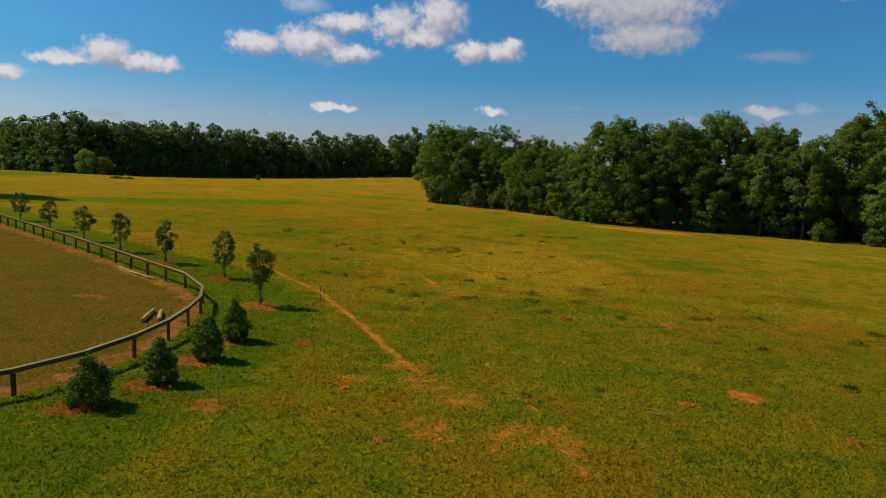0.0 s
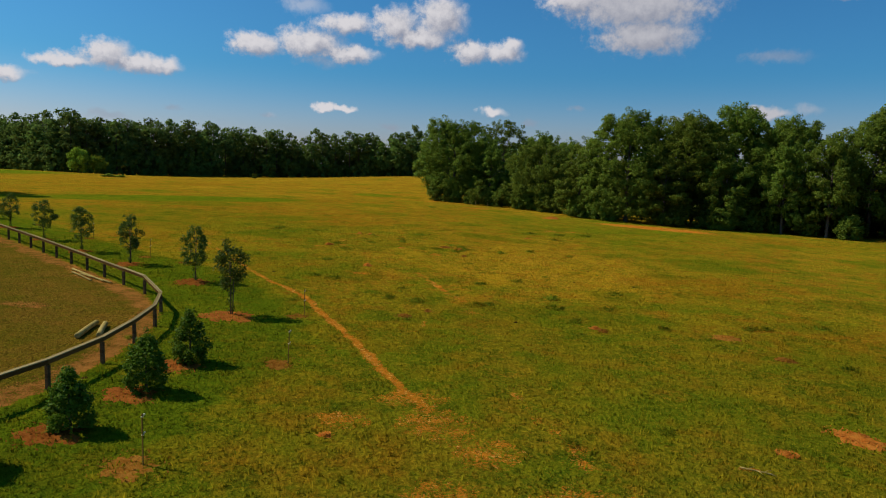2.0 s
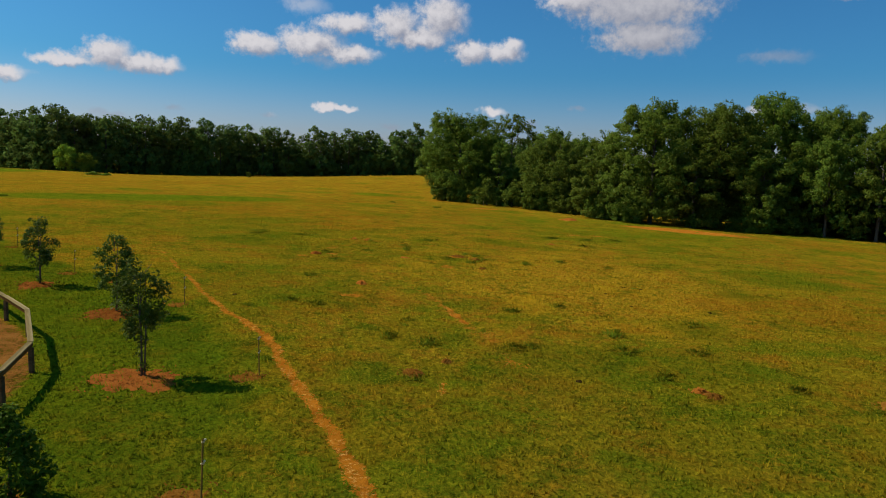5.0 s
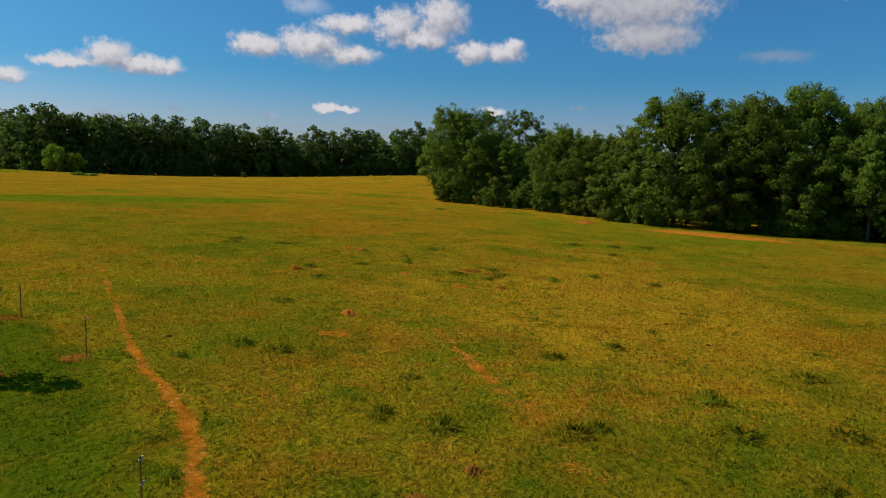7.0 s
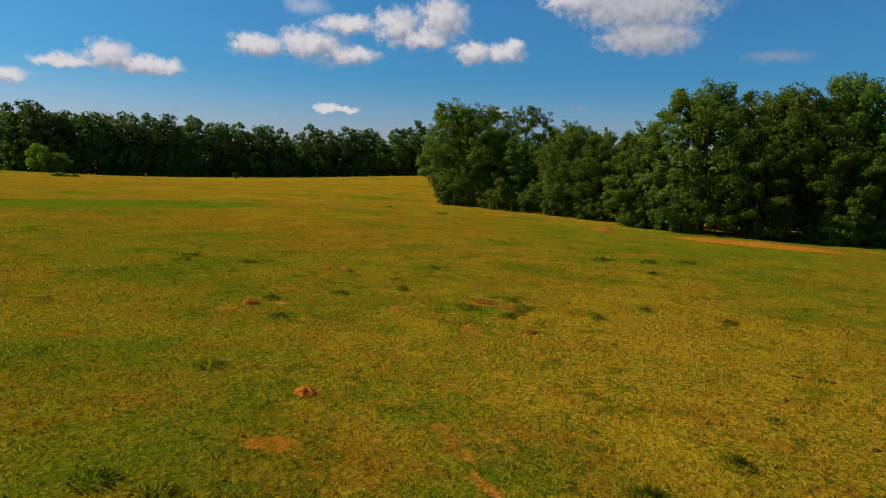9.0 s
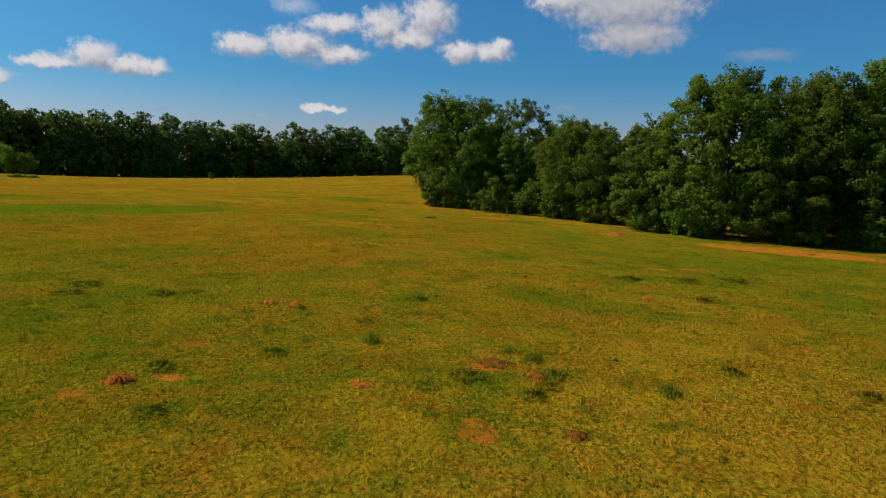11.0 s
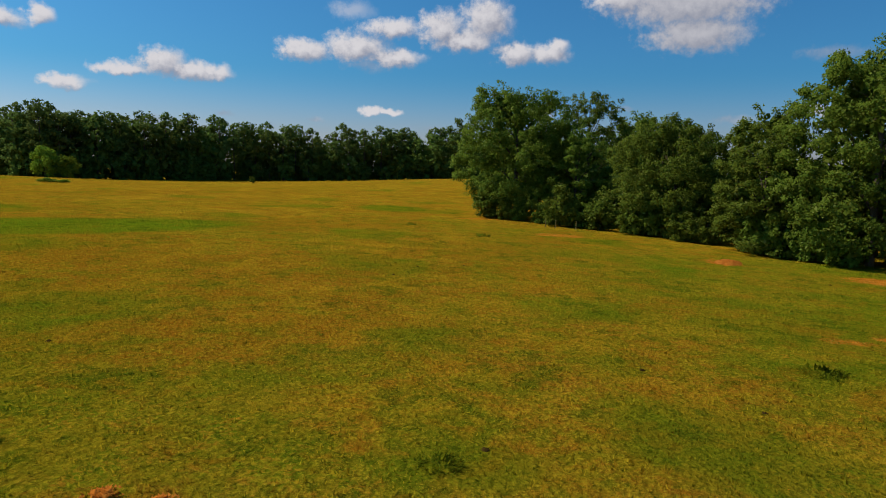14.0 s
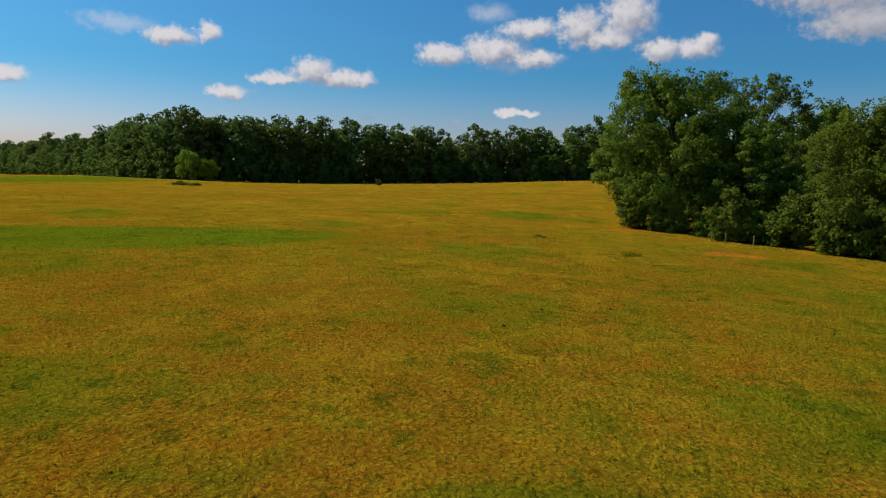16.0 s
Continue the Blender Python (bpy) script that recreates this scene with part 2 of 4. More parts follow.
    for cx, cy, rx, ry in ((13.5, 96.0, 9.0, 2.6), (8.5, 44.5, 6.0, 4.0), (-18.5, 81.5, 6.0, 3.0), (-2.0, 71.8, 3.0, 2.0), (11.5, 51.5, 3.0, 4.0), (-3.5, 84.0, 3.0, 2.0), (17.5, 26.0, 4.5, 5.0), (6.8, 22.8, 1.6, 2.6), (2.5, 44.0, 3.5, 2.5), (22.0, 45.0, 4.0, 2.5)):
        lush = np.maximum(lush, patch(x, y, cx, cy, rx, ry) * 0.6)
    lush = np.maximum(lush, patch(x, y, 0.5, 131, 14, 12, -0.4) * 0.5)
    lush = lush * (1 - 0.8 * patch(x, y, 8.5, 63, 9, 10))
    gold = np.maximum(patch(x, y, 8.5, 63, 12, 17) * 1.0, patch(x, y, 8, 84, 9, 8) * 0.6)
    gold = np.maximum(gold, soft(95, 190, y + 22 * (waves(x, y, 45, 61) - 0.5)) * (0.46 + 0.5 * waves(x, y, 38, 62)))
    gold = np.maximum(gold, 0.34 * soft(60, 105, y) * (1 - 0.8 * soft(0, 14, x)))
    gold = np.maximum(gold, 0.35 * soft(0.4, 0.9, waves(x, y, 24, 63)))
    gold = gold * (1 - 0.85 * lush)
    return np.stack([np.clip(v, 0, 1) for v in (dirt, lush, gold, ring)], axis=-1)


def rust_of(x, y):
    """Where the seeding grass stands rusty brown."""
    x, y = np.asarray(x, float), np.asarray(y, float)
    rust = np.maximum(patch(x, y, -25.0, 141.0, 19.0, 8.0, 0.85), patch(x, y, -29.0, 110.5, 12.0, 4.5, 0.35) * 0.8)
    for cx, cy, rx, ry, turn, much in ((-76, 186, 46, 13, 0.9, 0.9), (-6.2, 53.0, 2.4, 4.5, 0.0, 0.7), (-14.0, 97.0, 10.0, 5.0, 0.4, 0.6), (18.0, 58.0, 6.0, 8.0, 0.0, 0.5),
                                       (24.0, 40.0, 8.0, 8.0, 0.0, 0.6), (-2.5, 23.5, 3.5, 4.0, 0.0, 0.55), (4.5, 19.5, 4.0, 3.5, 0.0, 0.6), (-5.9, 44.0, 1.2, 1.2, 0.0, 0.7),
                                       (48.0, 108.0, 12.0, 5.0, -0.6, 0.8), (-9.5, 66.0, 5.0, 4.0, 0.0, 0.5), (-4.0, 118.0, 2.0, 2.0, 0.0, 0.8)):
        rust = np.maximum(rust, patch(x, y, cx, cy, rx, ry, turn) * much)
    rust = np.maximum(rust, 0.50 * soft(66, 105, y) * (1 - 0.9 * soft(-3, 14, x) * (1 - soft(150, 190, y))))
    return np.clip(rust * (0.6 + 0.7 * waves(x, y, 7.0, 81)), 0, 1)


# ---------------------------------------------------------------- materials


def material(name):
    mat = bpy.data.materials.new(name)
    mat.use_nodes = True
    return mat, Nodes(mat.node_tree)


def finish(n, colour, rough=0.8, bump=None, depth=0.02, strength=0.6, metal=0.0, thin=0.0, gloss=0.0):
    surface = n.add("ShaderNodeBsdfPrincipled")
    n.give(surface.inputs["Base Color"], colour)
    n.give(surface.inputs["Roughness"], rough)
    n.give(surface.inputs["Metallic"], metal)
    n.give(surface.inputs["Specular IOR Level"], gloss)
    if bump is not None:
        node = n.add("ShaderNodeBump")
        for key, value in (("Height", bump), ("Distance", depth), ("Strength", strength)):
            n.give(node.inputs[key], value)
        n.give(surface.inputs["Normal"], node.outputs[0])
    out = surface.outputs[0]
    if thin:
        lit = n.add("ShaderNodeBsdfTranslucent", colour)
        out = n.add("ShaderNodeMixShader", thin, out, lit.outputs[0]).outputs[0]
    n.add("ShaderNodeOutputMaterial", out)


def turf_colour(n):
    """Colour of the sward from what grows there, at four scales."""
    spot = n.add("ShaderNodeNewGeometry").outputs["Position"]
    cover = n.add("ShaderNodeAttribute", attribute_name="cover")
    split = n.add("ShaderNodeSeparateColor", cover.outputs["Color"])
    def spread(scale, detail=5, rough=0.7, bend=0.0):
        """Noise stretched to fill 0 to 1."""
        return n.ramp(n.noise(spot, scale, detail, rough, bend).outputs[0], 0.30, 0.70)

    drift = spread(0.036, 4, 0.6)
    wide, some, mid, fine = spread(0.10), spread(0.36, 6, 0.7, 0.4), spread(1.3), n.noise(spot, 9.0, 4, 0.7).outputs[0]
    stipple = spread(5.5, 3, 0.6)
    base = n.mix(n.math("ADD", n.math("ADD", n.math("MULTIPLY", wide, 0.32), n.math("MULTIPLY", drift, 0.25)), n.math("MULTIPLY", some, 0.28)), rgb(*OLIVE), rgb(*OLIVE_DRY))
    lush = n.math("ADD", n.math("MULTIPLY", split.outputs[1], 1.0), n.math("MULTIPLY", n.math("SUBTRACT", some, 0.6), 1.0))
    lush = n.ramp(n.math("ADD", lush, n.math("MULTIPLY", n.math("SUBTRACT", mid, 0.5), 0.95)), 0.05, 0.85, 0.0, 0.92)
    ahead = n.add("ShaderNodeSeparateXYZ", spot).outputs[1]
    base = n.mix(lush, base, n.mix(n.ramp(ahead, 42, 115), rgb(*LUSH), rgb(*FRESH)))
    russet = n.math("ADD", n.math("ADD", n.math("MULTIPLY", spread(0.17, 6, 0.75), 0.5), n.math("MULTIPLY", drift, 0.3)), n.math("MULTIPLY", mid, 0.4))
    base = n.mix(n.math("MULTIPLY", n.ramp(russet, 0.50, 0.90, 0.0, 0.85), n.math("SUBTRACT", 1.0, n.math("MULTIPLY", n.ramp(split.outputs[1], 0.25, 0.7), 0.9))), base, rgb(*RUSSET))
    gold = n.math("ADD", n.math("MULTIPLY", split.outputs[2], 1.05), n.math("MULTIPLY", n.math("SUBTRACT", some, 0.5), 0.7))
    gold = n.ramp(n.math("ADD", gold, n.math("MULTIPLY", n.math("SUBTRACT", mid, 0.5), 0.8)), -0.1, 0.9, 0.06, 1.0)
    dry = n.math("SUBTRACT", 1.0, n.math("MULTIPLY", n.ramp(split.outputs[1], 0.3, 0.8), 0.85))
    base = n.mix(n.math("MULTIPLY", n.math("MULTIPLY", gold, dry), n.ramp(stipple, 0.30, 0.75, 0.12, 1.0)), base, rgb(*GOLD))
    # rusty drifts of seeding grass
    rusty = n.add("ShaderNodeAttribute", attribute_name="rust").outputs["Fac"]
    rust = n.math("ADD", n.math("MULTIPLY", spread(0.055, 5, 0.7, 0.6), 0.45), n.math("ADD", n.math("MULTIPLY", some, 0.26), n.math("MULTIPLY", mid, 0.24)))
    rust = n.math("ADD", rust, n.math("MULTIPLY", rusty, 0.42))
    base = n.mix(n.math("MULTIPLY", n.ramp(rust, 0.52, 0.82, 0.0, 0.78), dry), base, rgb(0.37, 0.150, 0.009))
    # yellow seed heads, then dark clumps of coarse grass
    heads = n.math("MULTIPLY", n.ramp(spread(2.8, 4, 0.65), 0.55, 0.92, 0.0, 0.5), dry)
    base = n.mix(heads, base, rgb(0.52, 0.37, 0.015))
    # patches a few strides across: fresh green, golden, rusty
    def blot(scale, shift, low, high, much):
        return n.ramp(n.noise(n.vec("ADD", spot, shift), scale, 5, 0.62, 0.5).outputs[0], low, high, 0.0, much)

    base = n.mix(n.math("MULTIPLY", blot(0.26, (37.0, 11.0, 0.0), 0.48, 0.60, 0.66), n.ramp(split.outputs[2], 0.1, 0.7, 1.0, 0.25)), base, rgb(0.128, 0.182, 0.006))
    base = n.mix(n.math("MULTIPLY", blot(0.30, (-21.0, 64.0, 0.0), 0.50, 0.62, 0.66), n.math("MULTIPLY", dry, n.ramp(split.outputs[2], 0.05, 0.6, 0.3, 1.15))), base, rgb(0.60, 0.330, 0.014))
    base = n.mix(n.math("MULTIPLY", n.math("ADD", blot(0.42, (12.0, -43.0, 0.0), 0.52, 0.64, 0.55), n.math("MULTIPLY", rusty, 0.35), clamp=True), dry), base, rgb(0.40, 0.150, 0.009))
    clumps = n.math("ADD", n.math("MULTIPLY", spread(0.9, 5, 0.65, 0.5), 0.62), n.math("MULTIPLY", spread(0.23, 3, 0.6), 0.38))
    base = n.mix(n.ramp(clumps, 0.60, 0.86, 0.0, 0.6), base, rgb(LUSH[0] * 0.72, LUSH[1] * 0.76, LUSH[2]))
    base = n.mix(n.ramp(spread(3.4, 4, 0.7), 0.62, 0.95, 0.0, 0.45), base, rgb(LUSH[0] * 0.55, LUSH[1] * 0.55, LUSH[2] * 0.8))
    ring = n.mix(n.math("ADD", n.math("MULTIPLY", some, 0.65), n.math("MULTIPLY", mid, 0.35)), rgb(0.115, 0.1025, 0.0075), rgb(0.2625, 0.125, 0.0175))
    base = n.mix(n.math("MULTIPLY", cover.outputs["Alpha"], 0.95), base, ring)
    dry = n.math("MULTIPLY", dry, n.math("SUBTRACT", 1.0, n.math("MULTIPLY", cover.outputs["Alpha"], 0.7)))
    return base, split.outputs[0], spot, mid, fine, dry


OLIVE, OLIVE_DRY, LUSH, GOLD, RUSSET = (0.185, 0.186, 0.007), (0.37, 0.228, 0.010), (0.082, 0.138, 0.005), (0.665, 0.315, 0.019), (0.385, 0.130, 0.012)
FRESH = (0.140, 0.245, 0.007)


def make_ground_material():
    mat, n = material("pasture")
    base, dirt, spot, mid, fine, dry = turf_colour(n)
    speck = n.noise(spot, 26.0, 3, 0.75).outputs[0]
    base = n.mix(n.ramp(speck, 0.48, 0.70, 0.0, 0.45), base, rgb(0.0625, 0.0725, 0.0025))
    straw = n.math("MULTIPLY", n.ramp(n.noise(spot, 13.0, 3, 0.7).outputs[0], 0.53, 0.64, 0.0, 0.65), dry)
    base = n.mix(straw, base, rgb(0.55, 0.3875, 0.018))
    earth = n.mix(mid, rgb(0.44, 0.125, 0.008), rgb(0.66, 0.225, 0.016))
    pale = n.ramp(n.noise(spot, 7.5, 5, 0.75).outputs[0], 0.53, 0.64, 0.0, 1.0)
    pale = n.math("MULTIPLY", pale, n.ramp(n.noise(spot, 0.8, 4, 0.7).outputs[0], 0.36, 0.60, 0.15, 0.9))
    earth = n.mix(pale, earth, rgb(0.86, 0.47, 0.10))
    earth = n.mix(n.ramp(n.noise(spot, 11.0, 4, 0.7).outputs[0], 0.54, 0.68, 0.0, 0.6), earth, rgb(0.27, 0.085, 0.007))
    ring = n.add("ShaderNodeAttribute", attribute_name="cover").outputs["Alpha"]
    earth = n.mix(n.math("MULTIPLY", ring, 0.8), earth, n.mix(mid, rgb(0.2125, 0.0875, 0.02), rgb(0.375, 0.1562, 0.0375)))
    edge = n.math("ADD", dirt, n.math("MULTIPLY", n.math("SUBTRACT", fine, 0.5), 1.1))
    edge = n.math("ADD", edge, n.math("MULTIPLY", n.math("SUBTRACT", mid, 0.5), 0.35))
    edge = n.math("ADD", edge, n.math("MULTIPLY", n.math("SUBTRACT", n.noise(spot, 18.0, 3, 0.7).outputs[0], 0.5), 0.9))
    bare = n.ramp(edge, 0.46, 0.62)
    colour = n.mix(bare, base, earth)
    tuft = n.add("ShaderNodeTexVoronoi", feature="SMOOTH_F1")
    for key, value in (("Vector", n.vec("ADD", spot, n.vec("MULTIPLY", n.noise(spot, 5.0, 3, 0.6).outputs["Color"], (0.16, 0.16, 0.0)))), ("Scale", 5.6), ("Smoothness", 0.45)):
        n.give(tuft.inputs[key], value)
    # shade between the tufts, painted in: colour darkens away from each tuft's centre
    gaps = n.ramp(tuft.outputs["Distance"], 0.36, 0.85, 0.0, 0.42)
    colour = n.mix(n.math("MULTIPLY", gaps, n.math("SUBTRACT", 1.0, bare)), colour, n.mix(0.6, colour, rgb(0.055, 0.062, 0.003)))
    # sunlit tuft tops, painted in as paler yellow on the drier sward
    lit_crests = n.math("MULTIPLY", n.ramp(tuft.outputs["Distance"], 0.30, 0.08, 0.0, 0.45), dry)
    colour = n.mix(n.math("MULTIPLY", lit_crests, n.math("SUBTRACT", 1.0, bare)), colour, rgb(0.62, 0.41, 0.02))
    height = n.math("SUBTRACT", n.math("MULTIPLY", speck, 0.5), n.math("MULTIPLY", tuft.outputs["Distance"], n.math("SUBTRACT", 0.9, n.math("MULTIPLY", bare, 0.7))))
    height = n.math("ADD", height, n.math("MULTIPLY", fine, n.math("SUBTRACT", 1.0, n.math("MULTIPLY", bare, 0.6))))
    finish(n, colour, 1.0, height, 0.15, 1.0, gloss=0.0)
    return mat


def make_grass_material():
    mat, n = material("grass_blades")
    base, dirt, spot, mid, fine, dry = turf_colour(n)
    each = n.add("ShaderNodeNewGeometry").outputs["Random Per Island"]
    base = n.mix(n.math("MULTIPLY", n.ramp(each, 0.5, 1.0, 0.0, 0.6), dry), base, rgb(0.575, 0.3875, 0.016))
    base = n.mix(n.ramp(each, 0.3, 0.0, 0.0, 0.4), base, rgb(0.125, 0.1625, 0.0075))
    finish(n, base, 1.0, thin=0.25, gloss=0.0)
    return mat


def make_leaf_material(name, dark, light, pale, thin=0.32, rough=0.8, gloss=0.02, grain=0.22):
    mat, n = material(name)
    geo = n.add("ShaderNodeNewGeometry")
    each = geo.outputs["Random Per Island"]
    tree = n.add("ShaderNodeObjectInfo").outputs["Random"]
    drift = n.noise(geo.outputs["Position"], grain, 3, 0.6).outputs[0]
    colour = n.mix(n.math("ADD", n.math("MULTIPLY", each, 0.6), n.math("MULTIPLY", drift, 0.5)), rgb(*dark), rgb(*light))
    colour = n.mix(n.ramp(each, 0.86, 1.0, 0.0, 0.6), colour, rgb(*pale))
    shade = n.add("ShaderNodeHueSaturation")
    for key, value in (("Hue", n.ramp(tree, 0, 1, 0.494, 0.512)), ("Value", n.ramp(tree, 0, 1, 0.85, 1.15)), ("Color", colour)):
        n.give(shade.inputs[key], value)
    finish(n, shade.outputs[0], rough, thin=thin, gloss=gloss)
    return mat


def make_plain_material(name, a, b, scale, rough=0.8, depth=0.01, stretch=(1, 1, 1), metal=0.0, c=None):
    """Two tones in large stains and fine grain, with relief."""
    mat, n = material(name)
    spot = n.vec("MULTIPLY", n.add("ShaderNodeTexCoord").outputs["Object"], stretch)
    big = n.noise(spot, scale, 4, 0.6).outputs[0]
    small = n.noise(spot, scale * 7, 4, 0.7).outputs[0]
    tree = n.add("ShaderNodeObjectInfo").outputs["Random"]
    colour = n.mix(n.ramp(big, 0.3, 0.7), rgb(*a), rgb(*b))
    colour = n.mix(n.ramp(small, 0.45, 0.8, 0.0, 0.6), colour, rgb(*(c or [v * 0.45 for v in a])))
    shade = n.add("ShaderNodeHueSaturation")
    n.give(shade.inputs["Value"], n.ramp(tree, 0, 1, 0.8, 1.2))
    n.give(shade.inputs["Color"], colour)
    finish(n, shade.outputs[0], rough, small, depth, 0.7, metal)
    return mat


M_GROUND = make_ground_material()
M_GRASS = make_grass_material()
M_LEAF = make_leaf_material("broad_leaves", (0.074, 0.120, 0.014), (0.205, 0.262, 0.030), (0.31, 0.33, 0.085), thin=0.45)
M_LEAF_LIGHT = make_leaf_material("fresh_leaves", (0.125, 0.195, 0.013), (0.30, 0.385, 0.036), (0.38, 0.43, 0.06))
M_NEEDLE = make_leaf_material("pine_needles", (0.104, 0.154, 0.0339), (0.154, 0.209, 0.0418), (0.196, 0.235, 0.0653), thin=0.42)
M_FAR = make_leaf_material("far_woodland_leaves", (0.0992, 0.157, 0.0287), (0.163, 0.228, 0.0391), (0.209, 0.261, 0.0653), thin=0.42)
M_SHRUB = make_leaf_material("shrub_leaves", (0.0416, 0.0884, 0.0052), (0.1365, 0.221, 0.013), (0.26, 0.325, 0.065), rough=0.5, gloss=0.04, grain=3)
M_YOUNG = make_leaf_material("young_tree_leaves", (0.0494, 0.0754, 0.0078), (0.1365, 0.1755, 0.0208), (0.286, 0.286, 0.091), rough=0.6, gloss=0.04, grain=2)
M_WEED = make_leaf_material("weed_blades", (0.180, 0.240, 0.013), (0.30, 0.35, 0.02), (0.40, 0.40, 0.04), thin=0.5, grain=4)
M_BARK = make_plain_material("bark", (0.085, 0.062, 0.042), (0.15, 0.12, 0.09), 1.2, 0.95, 0.03, (1, 1, 0.25))
M_BARK_PALE = make_plain_material("bare_dead_wood", (0.30, 0.27, 0.23), (0.42, 0.38, 0.33), 1.5, 0.9, 0.02, (1, 1, 0.25))
M_RAIL = make_plain_material("weathered_rail_timber", (0.102, 0.0504, 0.0144), (0.18, 0.096, 0.0312), 2.0, 0.9, 0.006, (0.25, 2, 2))
M_CAP = make_plain_material("worn_rail_top", (0.23, 0.160, 0.060), (0.41, 0.31, 0.140), 2.0, 0.95, 0.004, (0.25, 2, 2))
M_POST = make_plain_material("dark_post_timber", (0.084, 0.0504, 0.0216), (0.144, 0.09, 0.0408), 3.0, 0.9, 0.006, (2, 2, 0.4))
M_LOG = make_plain_material("barked_off_log", (0.288, 0.204, 0.054), (0.432, 0.318, 0.102), 3.0, 0.9, 0.008, (1, 1, 1))
M_STEEL = make_plain_material("painted_steel_stake", (0.102, 0.084, 0.0168), (0.144, 0.078, 0.0168), 6.0, 0.6, 0.002)
M_CLIP = make_plain_material("pale_plastic", (0.82, 0.68, 0.36), (0.86, 0.74, 0.42), 9.0, 0.5, 0.001)
M_MULCH = make_plain_material("pine_straw_mulch", (0.204, 0.0576, 0.0096), (0.312, 0.096, 0.0156), 2.2, 1.0, 0.05, c=(0.384, 0.156, 0.036))
M_DEAD = make_plain_material("dead_grass", (0.204, 0.072, 0.0072), (0.288, 0.114, 0.0144), 3.0, 1.0, 0.04, c=(0.384, 0.216, 0.048))
M_EARTH = make_plain_material("red_clay", (0.42, 0.11, 0.012), (0.52, 0.17, 0.022), 2.5, 1.0, 0.04, c=(0.55, 0.28, 0.06))
M_DUNG = make_plain_material("dark_clods", (0.045, 0.026, 0.006), (0.075, 0.045, 0.010), 5.0, 1.0, 0.03)

# ---------------------------------------------------------------- building helpers


def quick_mesh(name, verts, faces, mat, smooth=False):
    """A mesh from arrays: verts (n, 3) and faces (m, 3 or 4)."""
    verts, faces = np.asarray(verts, np.float32), np.asarray(faces, np.int32)
    mesh = bpy.data.meshes.new(name)
    mesh.vertices.add(len(verts))
    mesh.vertices.foreach_set("co", verts.ravel())
    per = faces.shape[1]
    mesh.loops.add(faces.size)
    mesh.loops.foreach_set("vertex_index", faces.ravel())
    mesh.polygons.add(len(faces))
    mesh.polygons.foreach_set("loop_start", np.arange(0, faces.size, per, dtype=np.int32))
    if smooth:
        mesh.polygons.foreach_set("use_smooth", np.ones(len(faces), bool))
    mesh.update(calc_edges=True)
    mesh.materials.append(mat)
    return mesh


def part(name, mesh, parent, label="", m=None):
    """ONE mesh object under a thing or under a part."""
    ob = new(name, mesh)
    ob.parent = parent
    if m is not None:
        ob.matrix_basis = m
    return tagged(ob, label)


def thing(name, label, category, group="", m=None):
    ob = new(name)
    ob.empty_display_size = 0.3
    if m is not None:
        ob.matrix_basis = m
    return tagged(ob, label, category, group)


class Build:
    """Gathers tubes, boxes and leaves of one part into arrays."""

    def __init__(self):
        self.v, self.f, self.count = [], [], 0

    def put(self, verts, faces):
        self.v.append(np.asarray(verts, float))
        self.f.append(np.asarray(faces, int) + self.count)
        self.count += len(verts)

    def tube(self, points, radii, sides=7):
        points = [Vector(p) for p in points]
        rows = []
        for i, p in enumerate(points):
            way = (points[min(i + 1, len(points) - 1)] - points[max(i - 1, 0)]).normalized()
            a = way.orthogonal().normalized()
            b = way.cross(a)
            rows += [p + (a * math.cos(k * 6.2832 / sides) + b * math.sin(k * 6.2832 / sides)) * radii[i] for k in range(sides)]
        faces = [(i * sides + k, i * sides + (k + 1) % sides, (i + 1) * sides + (k + 1) % sides, (i + 1) * sides + k)
                 for i in range(len(points) - 1) for k in range(sides)]
        top = (len(points) - 1) * sides
        rows += [points[0], points[-1]]
        c0, c1 = len(rows) - 2, len(rows) - 1
        for k in range(0, sides):
            faces.append(((k + 1) % sides, k, c0, c0))
            faces.append((top + k, top + (k + 1) % sides, c1, c1))
        self.put([tuple(p) for p in rows], faces)

    def mesh(self, name, mat, smooth=False):
        faces = np.concatenate(self.f)
        if faces.shape[1] == 4 and (faces[:, 2] == faces[:, 3]).any():
            mesh = bpy.data.meshes.new(name)
            mesh.from_pydata(np.concatenate(self.v).tolist(), [], [f[:3] if f[2] == f[3] else f for f in faces.tolist()])
            if smooth:
                mesh.polygons.foreach_set("use_smooth", np.ones(len(mesh.polygons), bool))
            mesh.update()
            mesh.materials.append(mat)
            return mesh
        return quick_mesh(name, np.concatenate(self.v), faces, mat, smooth)


